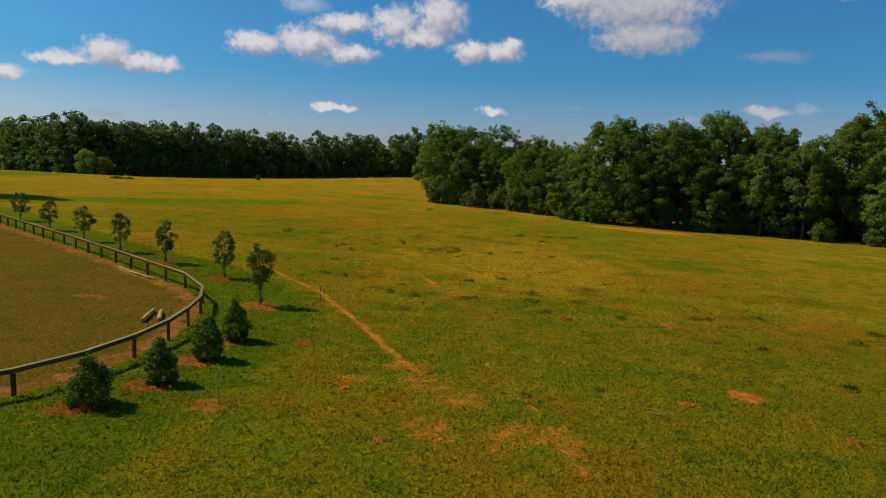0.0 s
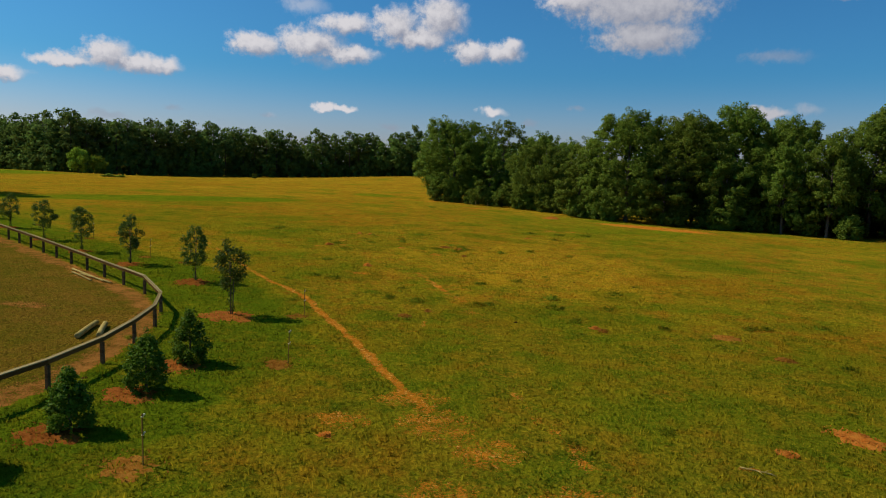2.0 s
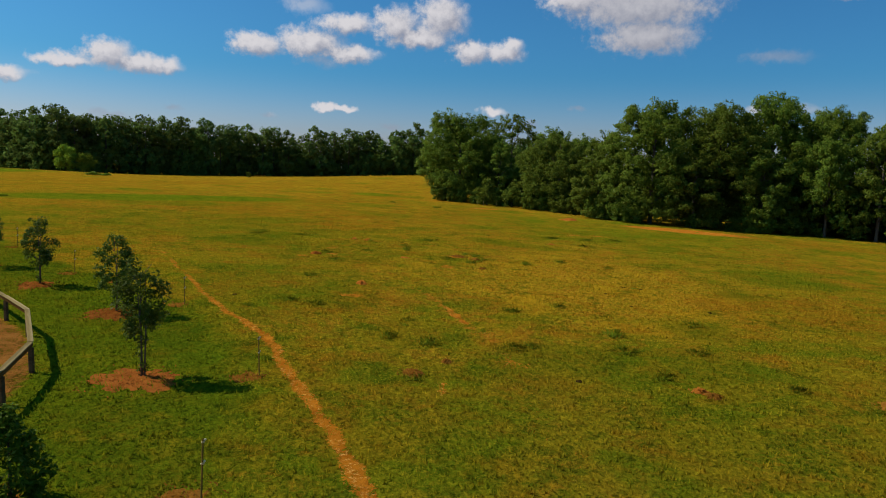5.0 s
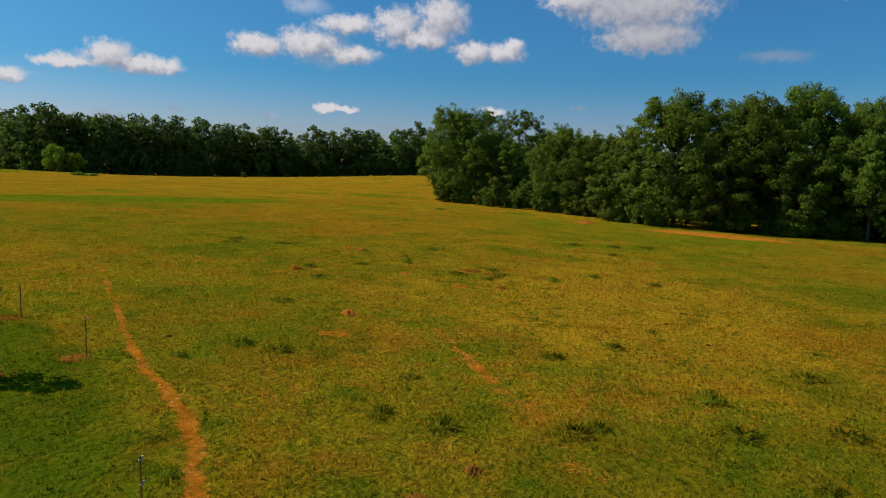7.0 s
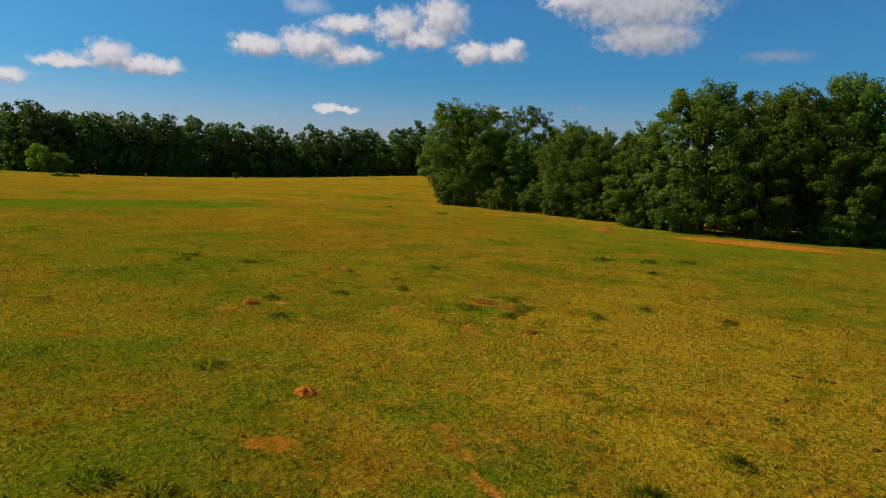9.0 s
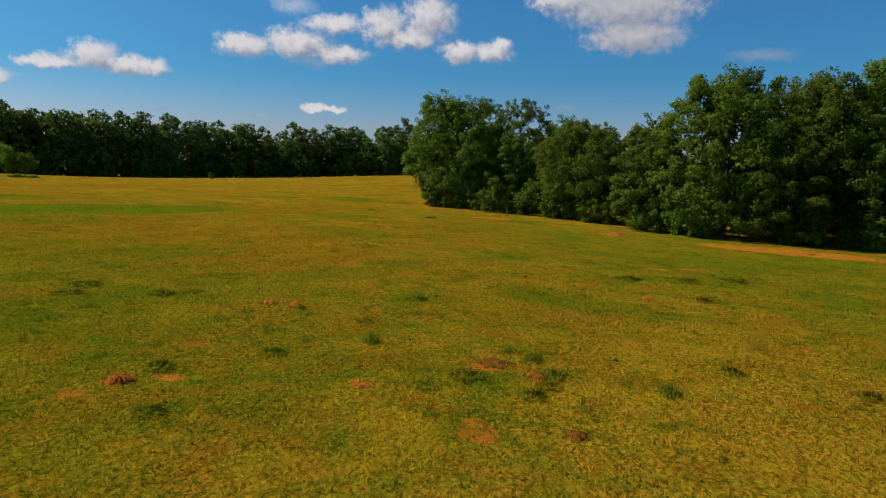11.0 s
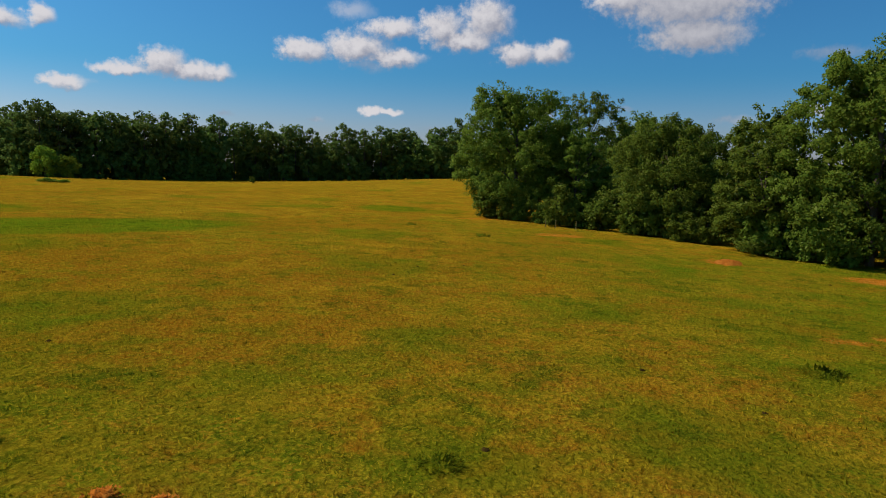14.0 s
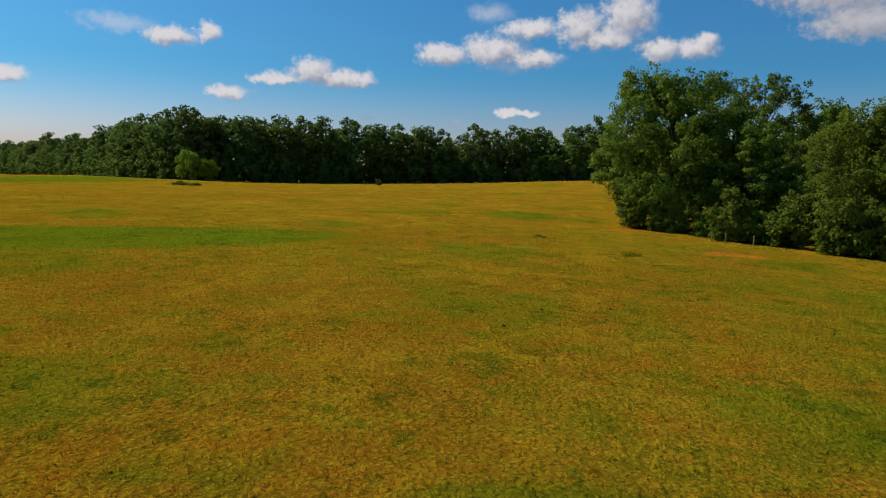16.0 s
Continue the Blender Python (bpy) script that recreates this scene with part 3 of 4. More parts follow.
def leaves(rng, centres, radii, n, length, wide, squash=0.8, droop=0.25, shell=0.55, facing=None, ways=None):
    """n pointed leaves or sprays scattered over the outsides of clumps."""
    centres, radii = np.asarray(centres, float), np.asarray(radii, float)
    pick = rng.choice(len(centres), n, p=radii ** 2 / (radii ** 2).sum())
    way = rng.normal(size=(n, 3))
    way /= np.linalg.norm(way, axis=1)[:, None]
    way[:, 2] = np.where(rng.rand(n) < 0.3, np.abs(way[:, 2]), way[:, 2])
    r = radii[pick] * (shell + (1 - shell) * rng.rand(n) ** 0.5) * (1 + 0.12 * rng.normal(size=n))
    at = centres[pick] + way * r[:, None] * np.array([1, 1, squash])
    normal = way * 0.9 + np.array([0, 0, 0.55]) + rng.normal(size=(n, 3)) * 0.55
    normal /= np.linalg.norm(normal, axis=1)[:, None]
    run = np.cross(normal, rng.normal(size=(n, 3)))
    run[:, 2] -= droop
    run /= np.linalg.norm(run, axis=1)[:, None]
    across = np.cross(normal, run)
    size = length * rng.uniform(0.6, 1.35, n)[:, None]
    w = wide / length * size
    tip, root = at + run * size * 0.5, at - run * size * 0.5
    bend = normal * size * 0.10
    verts = np.stack([root, at + across * w * 0.5 - bend, tip - bend * 1.5, at - across * w * 0.5 - bend], axis=1).reshape(-1, 3)
    if facing is not None:
        out = normal * 0.25 + way + np.array([0, 0, 0.25]) if ways is None else normal * 0.75 + way * 0.45 + np.asarray(ways)[pick] * 0.75
        facing.append(np.repeat(out / np.linalg.norm(out, axis=1)[:, None], 4, axis=0))
    return verts, np.arange(n * 4).reshape(n, 4)[:, ::-1]


def soften(mesh, facing):
    """Shade the leaves of a clump as one rounded mass."""
    mesh.polygons.foreach_set("use_smooth", np.ones(len(mesh.polygons), bool))
    mesh.normals_split_custom_set_from_vertices(np.concatenate(facing).tolist())
    return mesh


def crown_clumps(rng, low, high, radius, n, clump, shape="round", gap=0.0):
    """Centres and radii of leaf clumps over the outside of a crown between two heights."""
    centres, radii = [], []
    phase = rng.uniform(0, 6.28, 4)
    while len(centres) < n:
        u = rng.rand()
        if shape == "round":
            reach = math.sin(math.pi * (0.14 + 0.80 * u)) ** 0.6
        elif shape == "cone":
            reach = (1 - u) ** 0.75 * min(1.0, 0.55 + u * 3.0)
        elif shape == "egg":
            reach = math.sin(math.pi * (0.22 + 0.74 * u)) ** 0.7 * (1.08 - 0.25 * u)
        elif shape == "flat":
            reach = min(1.0, 0.35 + 1.4 * u) * (1 - max(0, u - 0.75) * 2.2)
        else:
            reach = min(1.0, 0.84 + 0.7 * u) * (1 - max(0.0, (u - 0.5) / 0.5) ** 2.6) ** 0.5
        if rng.rand() > reach + 0.2:
            continue
        a = rng.uniform(0, 6.2832)
        lobes = 1 + 0.13 * math.sin(a * 3 + u * 5 + phase[0]) + 0.09 * math.sin(a * 5 - u * 9 + phase[1]) + 0.07 * math.sin(u * 17 + a * 2 + phase[2])
        rr = radius * reach * lobes * (1.0 if rng.rand() < 0.85 else rng.uniform(0.4, 0.95))
        if gap and math.sin(a * 2.0 + u * 6) > 1.2 - gap:
            continue
        c = clump * rng.uniform(0.55, 1.35)
        rr = max(0.0, rr - c * 0.6)
        centres.append((rr * math.cos(a), rr * math.sin(a), low + (high - low) * u + min(0.6 * clump, 0.7) * math.sin(a * 2 + phase[3])))
        radii.append(c)
    return centres, radii


def crown_boughs(rng, low, high, radius, boughs, each, clump, shape):
    """Leaf clumps gathered into boughs that hang outward from the crown, with dark gaps between them and upright shoots on top."""
    roots, sizes = crown_clumps(rng, low, high, radius * 0.95, boughs, radius * 0.17, shape)
    centres, radii, ways = [], [], []
    for (x, y, z), size in zip(roots, sizes):
        u = (z - low) / (high - low)
        out = Vector((x, y, 0.0)).normalized() if x or y else Vector((1, 0, 0))
        lean = (out + Vector((0, 0, -0.35 + 1.5 * u * u))).normalized()
        side = out.cross(Vector((0, 0, 1)))
        for k in range(each):
            t = rng.uniform(-0.9, 0.9)
            spot = Vector((x, y, z)) + lean * size * t * 0.85 + side * size * rng.normal() * 0.5 * (1.1 - 0.5 * abs(t)) + Vector((0, 0, size * rng.normal() * 0.26))
            centres.append(tuple(spot))
            radii.append(clump * rng.uniform(0.6, 1.3) * (1.0 - 0.25 * abs(t)))
            ways.append(tuple((spot - Vector((x, y, z)) + out * size * 0.8 + Vector((0, 0, size * 0.6))).normalized()))
        if u > 0.45 and each > 5 and rng.rand() < 0.35:
            for k in range(3):
                centres.append((x * 0.95 + 0.2 * rng.normal(), y * 0.95 + 0.2 * rng.normal(), z + min(size, 1.8) * (0.4 + 0.2 * k)))
                radii.append(clump * (0.55 - 0.12 * k))
                ways.append(tuple((out * 0.6 + Vector((0, 0, 1))).normalized()))
    return centres, radii, ways


def limbs(rng, b, height, spread, start, count, thick, sides=6):
    for i in range(count):
        a = i * 2.4 + rng.uniform(-0.4, 0.4)
        z0 = height * (start + (0.9 - start) * (i / count) ** 0.9 * 0.8)
        z1 = z0 + height * rng.uniform(0.12, 0.26)
        r = spread * rng.uniform(0.55, 0.9) * (1 - 0.55 * i / count)
        bow = Vector((math.cos(a), math.sin(a), 0))
        pts = [Vector((0, 0, z0)), bow * r * 0.35 + Vector((0, 0, z0 + (z1 - z0) * 0.45)), bow * r * 0.7 + Vector((0, 0, z0 + (z1 - z0) * 0.75)), bow * r + Vector((0, 0, z1))]
        t = thick * (1 - 0.6 * i / count) * 0.5
        b.tube(pts, [t, t * 0.7, t * 0.45, t * 0.18], sides)
        for k in (1, 2):
            aa = a + rng.uniform(-1.0, 1.0)
            p = pts[k]
            q = p + Vector((math.cos(aa), math.sin(aa), rng.uniform(0.3, 0.9))) * spread * 0.3
            b.tube([p, (p + q) / 2 + Vector((0, 0, 0.15)), q], [t * 0.4, t * 0.25, t * 0.08], 5)


def broad_tree(seed, height, radius, low, clumps, clump, sprays, shape, leaf=None, gap=0.0, spray=0.55, name="broadleaf_tree",
               label="large dark green broadleaf tree in full leaf", shell=0.55, squash=0.8, far=False, boughs=0):
    rng = np.random.RandomState(seed)
    ob = thing(name, label, "tree", "trees at the edge of the woods")
    b = Build()
    lean = rng.uniform(-0.03, 0.03, 2)
    b.tube([(0, 0, -0.4), (0, 0, 0.3), (lean[0] * height * 0.3, lean[1] * height * 0.3, height * 0.3), (lean[0] * height * 0.5, lean[1] * height * 0.5, height * 0.62),
            (lean[0] * height * 0.6, lean[1] * height * 0.6, height * 0.88)],
           [height * 0.026, height * 0.019, height * 0.014, height * 0.008, height * 0.002], 9)
    limbs(rng, b, height, radius, 0.16, 4 if far else 10, height * 0.018)
    part("trunk", b.mesh("trunk", M_BARK, True), ob, "grey-brown bark")
    facing, ways = ([] if far or boughs else None), None
    if boughs:
        centres, radii, ways = crown_boughs(rng, low + radius * 0.12, height - radius * 0.17, radius, boughs, clumps, clump, shape)
    else:
        centres, radii = crown_clumps(rng, low + clump * 0.5, height - clump * 0.7, radius, clumps, clump, shape, gap)
    v, f = leaves(rng, centres, radii, sprays, spray, spray * 0.62, squash, shell=shell, facing=facing, ways=ways)
    if not gap:
        # the shaded leaves within
        inner = [(0.55 * x, 0.55 * y, z * 0.93) for x, y, z in centres]
        v2, f2 = leaves(rng, inner, [r * 1.2 for r in radii], max(60, sprays // 7), spray * 1.9, spray * 1.4, squash, facing=facing)
        v, f = np.concatenate([v, v2]), np.concatenate([f, f2 + len(v)])
    v[:, 2] = np.maximum(v[:, 2], 0.15)
    mesh = quick_mesh("crown", v, f, leaf or M_LEAF)
    part("crown", soften(mesh, facing) if facing else mesh, ob)
    return ob


def pine_tree(seed, height, radius, low, clumps, sprays):
    rng = np.random.RandomState(seed)
    ob = thing("pine_tree", "tall dark green pine with a bare lower trunk", "tree", "far pine woods")
    b = Build()
    b.tube([(0, 0, -0.4), (0.1, 0, height * 0.3), (-0.1, 0.1, height * 0.65), (0, 0, height * 0.95)], [height * 0.012, height * 0.010, height * 0.007, height * 0.002], 6)
    for i in range(9):
        a, z = i * 2.4, height * (0.42 + 0.055 * i)
        r = radius * rng.uniform(0.5, 0.9) * (1 - 0.05 * i)
        b.tube([(0, 0, z), (math.cos(a) * r * 0.5, math.sin(a) * r * 0.5, z + 0.3), (math.cos(a) * r, math.sin(a) * r, z + 0.9)], [0.09, 0.06, 0.02], 4)
    part("trunk", b.mesh("trunk", M_BARK, True), ob, "reddish-brown bark")
    centres, radii = crown_clumps(rng, low, height - 0.8, radius, clumps, 1.7, "round")
    facing = []
    v, f = leaves(rng, centres, radii, sprays, 1.0, 0.72, 0.66, droop=0.05, shell=0.4, facing=facing)
    part("crown", soften(quick_mesh("crown", v, f, M_NEEDLE), facing), ob)
    return ob


def stand(ob, x, y, scale=1.0, tall=1.0, turn=0.0, sink=0.0):
    return Matrix.Translation(at_ground(x, y, -sink)) @ Matrix.Rotation(turn, 4, "Z") @ Matrix.Diagonal((scale, scale, scale * tall, 1))


def plant(ob, spots):
    """The first spot takes the tree itself, the rest its copies."""
    for i, (x, y, scale, tall, turn) in enumerate(spots):
        m = stand(ob, x, y, scale, tall, turn)
        if i:
            copy_thing(ob, m)
        else:
            first = m
    ob.matrix_basis = first


# ---------------------------------------------------------------- ground


def axis(stops, far_low, far_high):
    """Grid lines: even steps between the stops (place, step up to the next), then ever wider to the far ends."""
    core = []
    for (a, step), (b, _) in zip(stops, stops[1:]):
        core += list(np.linspace(a, b, max(1, round((b - a) / step)), endpoint=False))
    core.append(stops[-1][0])
    out, v, d = [], core[-1], 0.5
    while v < far_high:
        d *= 1.2
        v = min(v + d, far_high)
        out.append(v)
    pre, v, d = [], core[0], 0.5
    while v > far_low:
        d *= 1.2
        v = max(v - d, far_low)
        pre.append(v)
    return np.array(pre[::-1] + core + out)


def build_ground():
    xs = axis([(-56, 0.5), (-30, 0.24), (7, 0.46), (46, 0.5)], -2600, 2600)
    ys = axis([(14, 0.3), (20, 0.23), (74, 0.5), (134, 0.8), (182, 0.8)], -1800, 3200)
    gx, gy = np.meshgrid(xs, ys)
    rng = np.random.RandomState(3)
    gz = ground(gx, gy) + rng.normal(size=gx.shape) * 0.012
    gz = gz - 0.03 * cover_of(gx, gy)[..., 0]
    verts = np.stack([gx, gy, gz], -1).reshape(-1, 3)
    nx, ny = len(xs), len(ys)
    i = (np.arange(ny - 1)[:, None] * nx + np.arange(nx - 1)[None]).ravel()
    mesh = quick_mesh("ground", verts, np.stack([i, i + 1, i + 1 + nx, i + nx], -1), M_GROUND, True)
    layer = mesh.color_attributes.new("cover", "FLOAT_COLOR", "POINT")
    layer.data.foreach_set("color", cover_of(verts[:, 0], verts[:, 1]).astype(np.float32).ravel())
    mesh.attributes.new("rust", "FLOAT", "POINT").data.foreach_set("value", rust_of(verts[:, 0], verts[:, 1]).astype(np.float32))
    tagged(new("ground", mesh), "rolling horse pasture of olive and dry golden grass with bare red earth", "ground", kind="structure")


def build_grass():
    """Short tufts over the stretch of pasture that lies nearest."""
    rng = np.random.RandomState(8)
    n = 215000
    y = 12 + 150 * rng.rand(n) ** 1.2
    half = 17 + 0.36 * y
    x = -1.0 + rng.uniform(-1, 1, n) * half
    fade = (1 - soft(0.55, 1.0, np.abs(x + 1) / half)) * (1 - soft(70, 160, y))
    few = rng.rand(n) < fade
    x, y = x[few], y[few]
    n = len(x)
    cov = cover_of(x, y)
    keep = rng.rand(n) > cov[:, 0] * 1.5
    x, y, cov = x[keep], y[keep], cov[keep]
    n = len(x)
    z = ground(x, y)
    blades, verts, tint = 3, [], []
    tall = (0.045 + 0.085 * rng.rand(n) ** 2) * (1 + 0.25 * cov[:, 1] + 0.25 * cov[:, 2]) * (1 - 0.5 * cov[:, 3])
    for _ in range(blades):
        a = rng.uniform(0, 6.283, n)
        h = tall * rng.uniform(0.7, 1.2, n)
        w = 0.014 + 0.016 * rng.rand(n)
        ox, oy = x + rng.normal(size=n) * 0.045, y + rng.normal(size=n) * 0.045
        lean = h * rng.uniform(0.2, 0.9, n)
        ca, sa = np.cos(a), np.sin(a)
        verts.append(np.stack([np.stack([ox - sa * w, oy + ca * w, z - 0.01], -1), np.stack([ox + sa * w, oy - ca * w, z - 0.01], -1),
                               np.stack([ox + ca * lean, oy + sa * lean, z + h], -1)], 1))
        tint.append(np.repeat(cov[:, None], 3, 1))
    verts = np.concatenate(verts).reshape(-1, 3)
    mesh = quick_mesh("grass", verts, np.arange(len(verts)).reshape(-1, 3), M_GRASS)
    layer = mesh.color_attributes.new("cover", "FLOAT_COLOR", "POINT")
    layer.data.foreach_set("color", np.concatenate(tint).reshape(-1, 4).astype(np.float32).ravel())
    mesh.attributes.new("rust", "FLOAT", "POINT").data.foreach_set("value", np.tile(np.repeat(rust_of(x, y), 3), blades).astype(np.float32))
    up = np.tile(np.array([0.0, 0.0, 1.0], np.float32), (len(verts), 1)) + np.random.RandomState(9).normal(size=(len(verts), 3)) * 0.3
    up /= np.linalg.norm(up, axis=1)[:, None]
    mesh.polygons.foreach_set("use_smooth", np.ones(len(mesh.polygons), bool))
    mesh.normals_split_custom_set_from_vertices(up.tolist())
    tagged(new("grass", mesh), "short mixed green and straw-coloured pasture grass", "grass", kind="stuff")


build_ground()
build_grass()

# ---------------------------------------------------------------- woods beside the pasture
TAU = 6.2832


def build_woods():
    broad = broad_tree(11, 21.6, 11.0, 0.6, 9, 0.72, 70000, "round", spray=0.29, boughs=190, label="broad dark green tree with branches down to the grass")
    plant(broad, [(-2.6, 177.0, 1.0, 1.0, 0.4)])
    oak = broad_tree(12, 22.8, 8.0, 6.5, 5, 0.66, 20000, "round", gap=0.30, spray=0.33, boughs=130, label="tall open-crowned oak with sky between its limbs")
    plant(oak, [(10.8, 195.0, 1.0, 1.0, 0.9), (23.0, 192.0, 0.85, 0.85, 2.0)])
    mound = broad_tree(13, 16.2, 9.8, 0.2, 9, 0.68, 60000, "round", spray=0.28, boughs=170, label="round dense green tree with leaves to the ground")
    plant(mound, [(18.6, 161.0, 1.0, 1.0, 0.0)])
    tall = broad_tree(14, 22.0, 8.4, 0.8, 9, 0.72, 52000, "dome", spray=0.31, boughs=170, label="tall full-leaved tree at the edge of the woods")
    plant(tall, [(32.0, 137.0, 1.0, 1.0, 0.0), (43.5, 137.0, 1.0, 1.0, 2.1), (53.0, 139.5, 1.05, 1.06, 4.0), (62.0, 136.0, 0.95, 1.06, 3.2),
                 (73.5, 129.0, 1.0, 1.0, 5.0)])
    slim = broad_tree(15, 18.0, 5.8, 0.8, 8, 0.7, 17000, "dome", spray=0.36, boughs=90, label="slender green tree among the woods")
    plant(slim, [(23.5, 142.5, 0.85, 0.82, 0.2), (37.5, 131.5, 0.78, 0.95, 1.2), (48.5, 130.5, 0.8, 0.95, 2.2), (6.5, 171.0, 0.9, 0.92, 3.3), (58.0, 128.5, 0.8, 1.15, 4.4),
                 (64.5, 125.5, 0.9, 1.1, 5.0), (77.0, 118.0, 0.9, 1.18, 0.9), (84.0, 112.0, 0.95, 1.2, 2.9), (-1.0, 191.0, 0.9, 0.95, 1.9), (27.0, 152.0, 0.9, 1.05, 0.7), (93.0, 106.0, 1.0, 1.22, 3.1),
                 (81.5, 133.0, 1.35, 1.1, 1.0), (87.0, 119.0, 1.3, 1.05, 0.5), (63.0, 146.0, 1.0, 1.12, 0.3), (20.0, 177.0, 0.9, 0.9, 0.1), (37.5, 147.0, 1.05, 1.1, 0.9), (48.0, 147.0, 1.05, 1.13, 1.9),
                 (23.0, 214.0, 1.2, 0.98, 0.4), (31.0, 205.0, 1.15, 0.92, 2.6)])
    # low growth that closes the edge of the woods
    bush = broad_tree(16, 4.2, 2.3, 0.0, 40, 0.65, 1700, "round", spray=0.42, name="thicket_bush", label="low dense thicket bush in the shade of trees")
    spots, rng = [], np.random.RandomState(5)
    edge = [(-9, 171), (0, 163.5), (8, 158), (14.5, 152.5), (20, 148), (24.5, 137), (30, 131), (38, 128.5), (47, 127), (56, 127), (65, 121), (74, 113), (84, 106), (94, 99)]
    for (ax, ay), (bx, by) in zip(edge, edge[1:]):
        for k in (0.15, 0.55, 0.85):
            if rng.rand() < 0.9:
                spots.append((ax + (bx - ax) * k + rng.uniform(-1, 1), ay + (by - ay) * k + rng.uniform(1.5, 4.5), rng.uniform(0.5, 1.15), rng.uniform(0.8, 1.2), rng.uniform(0, TAU)))
    plant(bush, spots)
    light = broad_tree(17, 8.2, 4.0, 0.2, 34, 1.1, 3800, "round", M_LEAF_LIGHT, spray=0.5, name="bright_bush", label="bright yellow-green small tree before the pine woods")
    plant(light, [(-163.5, 281.0, 1.1, 1.25, 0.0), (-157.8, 284.5, 0.9, 1.1, 1.0)])
    # a bare dead top among the leaves
    dead = thing("dead_tree", "bare pale dead tree top among green trees", "tree")
    b = Build()
    b.tube([(0, 0, -0.3), (0.2, 0, 8), (0.0, 0.3, 16), (0.5, 0.3, 21.6)], [0.32, 0.26, 0.16, 0.03], 7)
    limbs(np.random.RandomState(4), b, 22, 2.6, 0.6, 9, 0.26)
    part("trunk", b.mesh("trunk", M_BARK_PALE, True), dead)
    dead.matrix_basis = stand(dead, 61.5, 141.0, 0.92)


def build_far_woods():
    rng = np.random.RandomState(21)
    line = [(-560, 500), (-440, 440), (-345, 385), (-262, 340), (-206, 303), (-172, 292), (-152, 318), (-128, 362), (-92, 388), (-50, 402), (0, 408), (60, 396)]
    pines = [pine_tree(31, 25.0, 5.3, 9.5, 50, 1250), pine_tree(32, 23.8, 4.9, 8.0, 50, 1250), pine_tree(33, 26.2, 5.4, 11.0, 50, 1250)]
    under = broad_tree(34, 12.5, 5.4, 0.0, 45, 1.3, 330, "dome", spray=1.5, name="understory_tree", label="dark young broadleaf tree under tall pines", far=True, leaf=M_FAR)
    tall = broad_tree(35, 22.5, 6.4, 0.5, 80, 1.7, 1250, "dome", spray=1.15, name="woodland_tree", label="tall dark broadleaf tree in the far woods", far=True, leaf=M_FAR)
    spots = {id(o): [] for o in pines + [under, tall]}
    lengths = [math.hypot(bx - ax, by - ay) for (ax, ay), (bx, by) in zip(line, line[1:])]

    def on_line(s, back):
        for (ax, ay), (bx, by), length in zip(line, line[1:], lengths):
            if s <= length or (bx, by) == line[-1]:
                ux, uy = (bx - ax) / length, (by - ay) / length
                return ax + ux * s - uy * back, ay + uy * s + ux * back
            s -= length

    for row, (back, gap) in enumerate(((0, 6.6), (6, 6.2), (13, 6.6))):
        for k in range(int(sum(lengths) / gap)):
            x, y = on_line((k + rng.uniform(0.25, 0.75)) * gap, back + rng.uniform(-1.5, 1.5))
            ob = tall if rng.rand() < (0.45, 0.22, 0.12)[row] else pines[rng.randint(3)]
            low = 1 - 0.14 * float(soft(210, 240, -x))
            spots[id(ob)].append((x, y, rng.uniform(0.88, 1.14), low * rng.uniform(0.82, 1.10), rng.uniform(0, TAU)))
            if row == 0:
                for back_row in (0, 0, 9):
                    x, y = on_line((k + rng.uniform(0, 1)) * gap, back_row + rng.uniform(-3.5, 2.5))
                    spots[id(under)].append((x, y, rng.uniform(0.6, 1.1), rng.uniform(0.75, 1.25), rng.uniform(0, TAU)))
    # the rest of the woods beside the pasture, behind their leafy edge
    for k in range(34):
        u, d = rng.uniform(0, 1), rng.uniform(14, 48)
        x, y = -4 + 112 * u + 0.55 * d, 184 - 82 * u + 0.83 * d
        spots[id(tall)].append((x, y, rng.uniform(0.75, 0.9), rng.uniform(0.58, 0.72), rng.uniform(0, TAU)))
        x, y = -2 + 110 * (k / 34) + 7.5 + rng.uniform(-2, 2), 180 - 80 * (k / 34) + 11 + rng.uniform(-2, 2)
        spots[id(under)].append((x, y, rng.uniform(0.7, 1.0), rng.uniform(0.6, 0.9), rng.uniform(0, TAU)))
    for ob in pines + [under, tall]:
        plant(ob, spots[id(ob)])
    # the tree beyond the ring whose shade lies on the grass
    shade = broad_tree(36, 21.0, 6.2, 8.0, 60, 1.5, 5000, "round", spray=0.8, label="large tree standing alone beyond the riding ring")
    plant(shade, [(-86.5, 109.0, 1.0, 1.0, 0.0), (-91.0, 100.0, 1.0, 1.0, 2.0)])


build_woods()
build_far_woods()

# ---------------------------------------------------------------- riding ring fence


def beam_mesh(name, length, wide, high, mat, bevel=0.012):
    """A squared timber along x from 0, with broken edges."""
    bm = bmesh.new()
    bmesh.ops.create_cube(bm, size=1.0, matrix=Matrix.Translation((length / 2, 0, 0)) @ Matrix.Diagonal((length, wide, high, 1)))
    bmesh.ops.bevel(bm, geom=bm.edges[:], offset=bevel, segments=1, affect="EDGES")
    mesh = bpy.data.meshes.new(name)
    bm.to_mesh(mesh)
    bm.free()
    mesh.materials.append(mat)
    return mesh


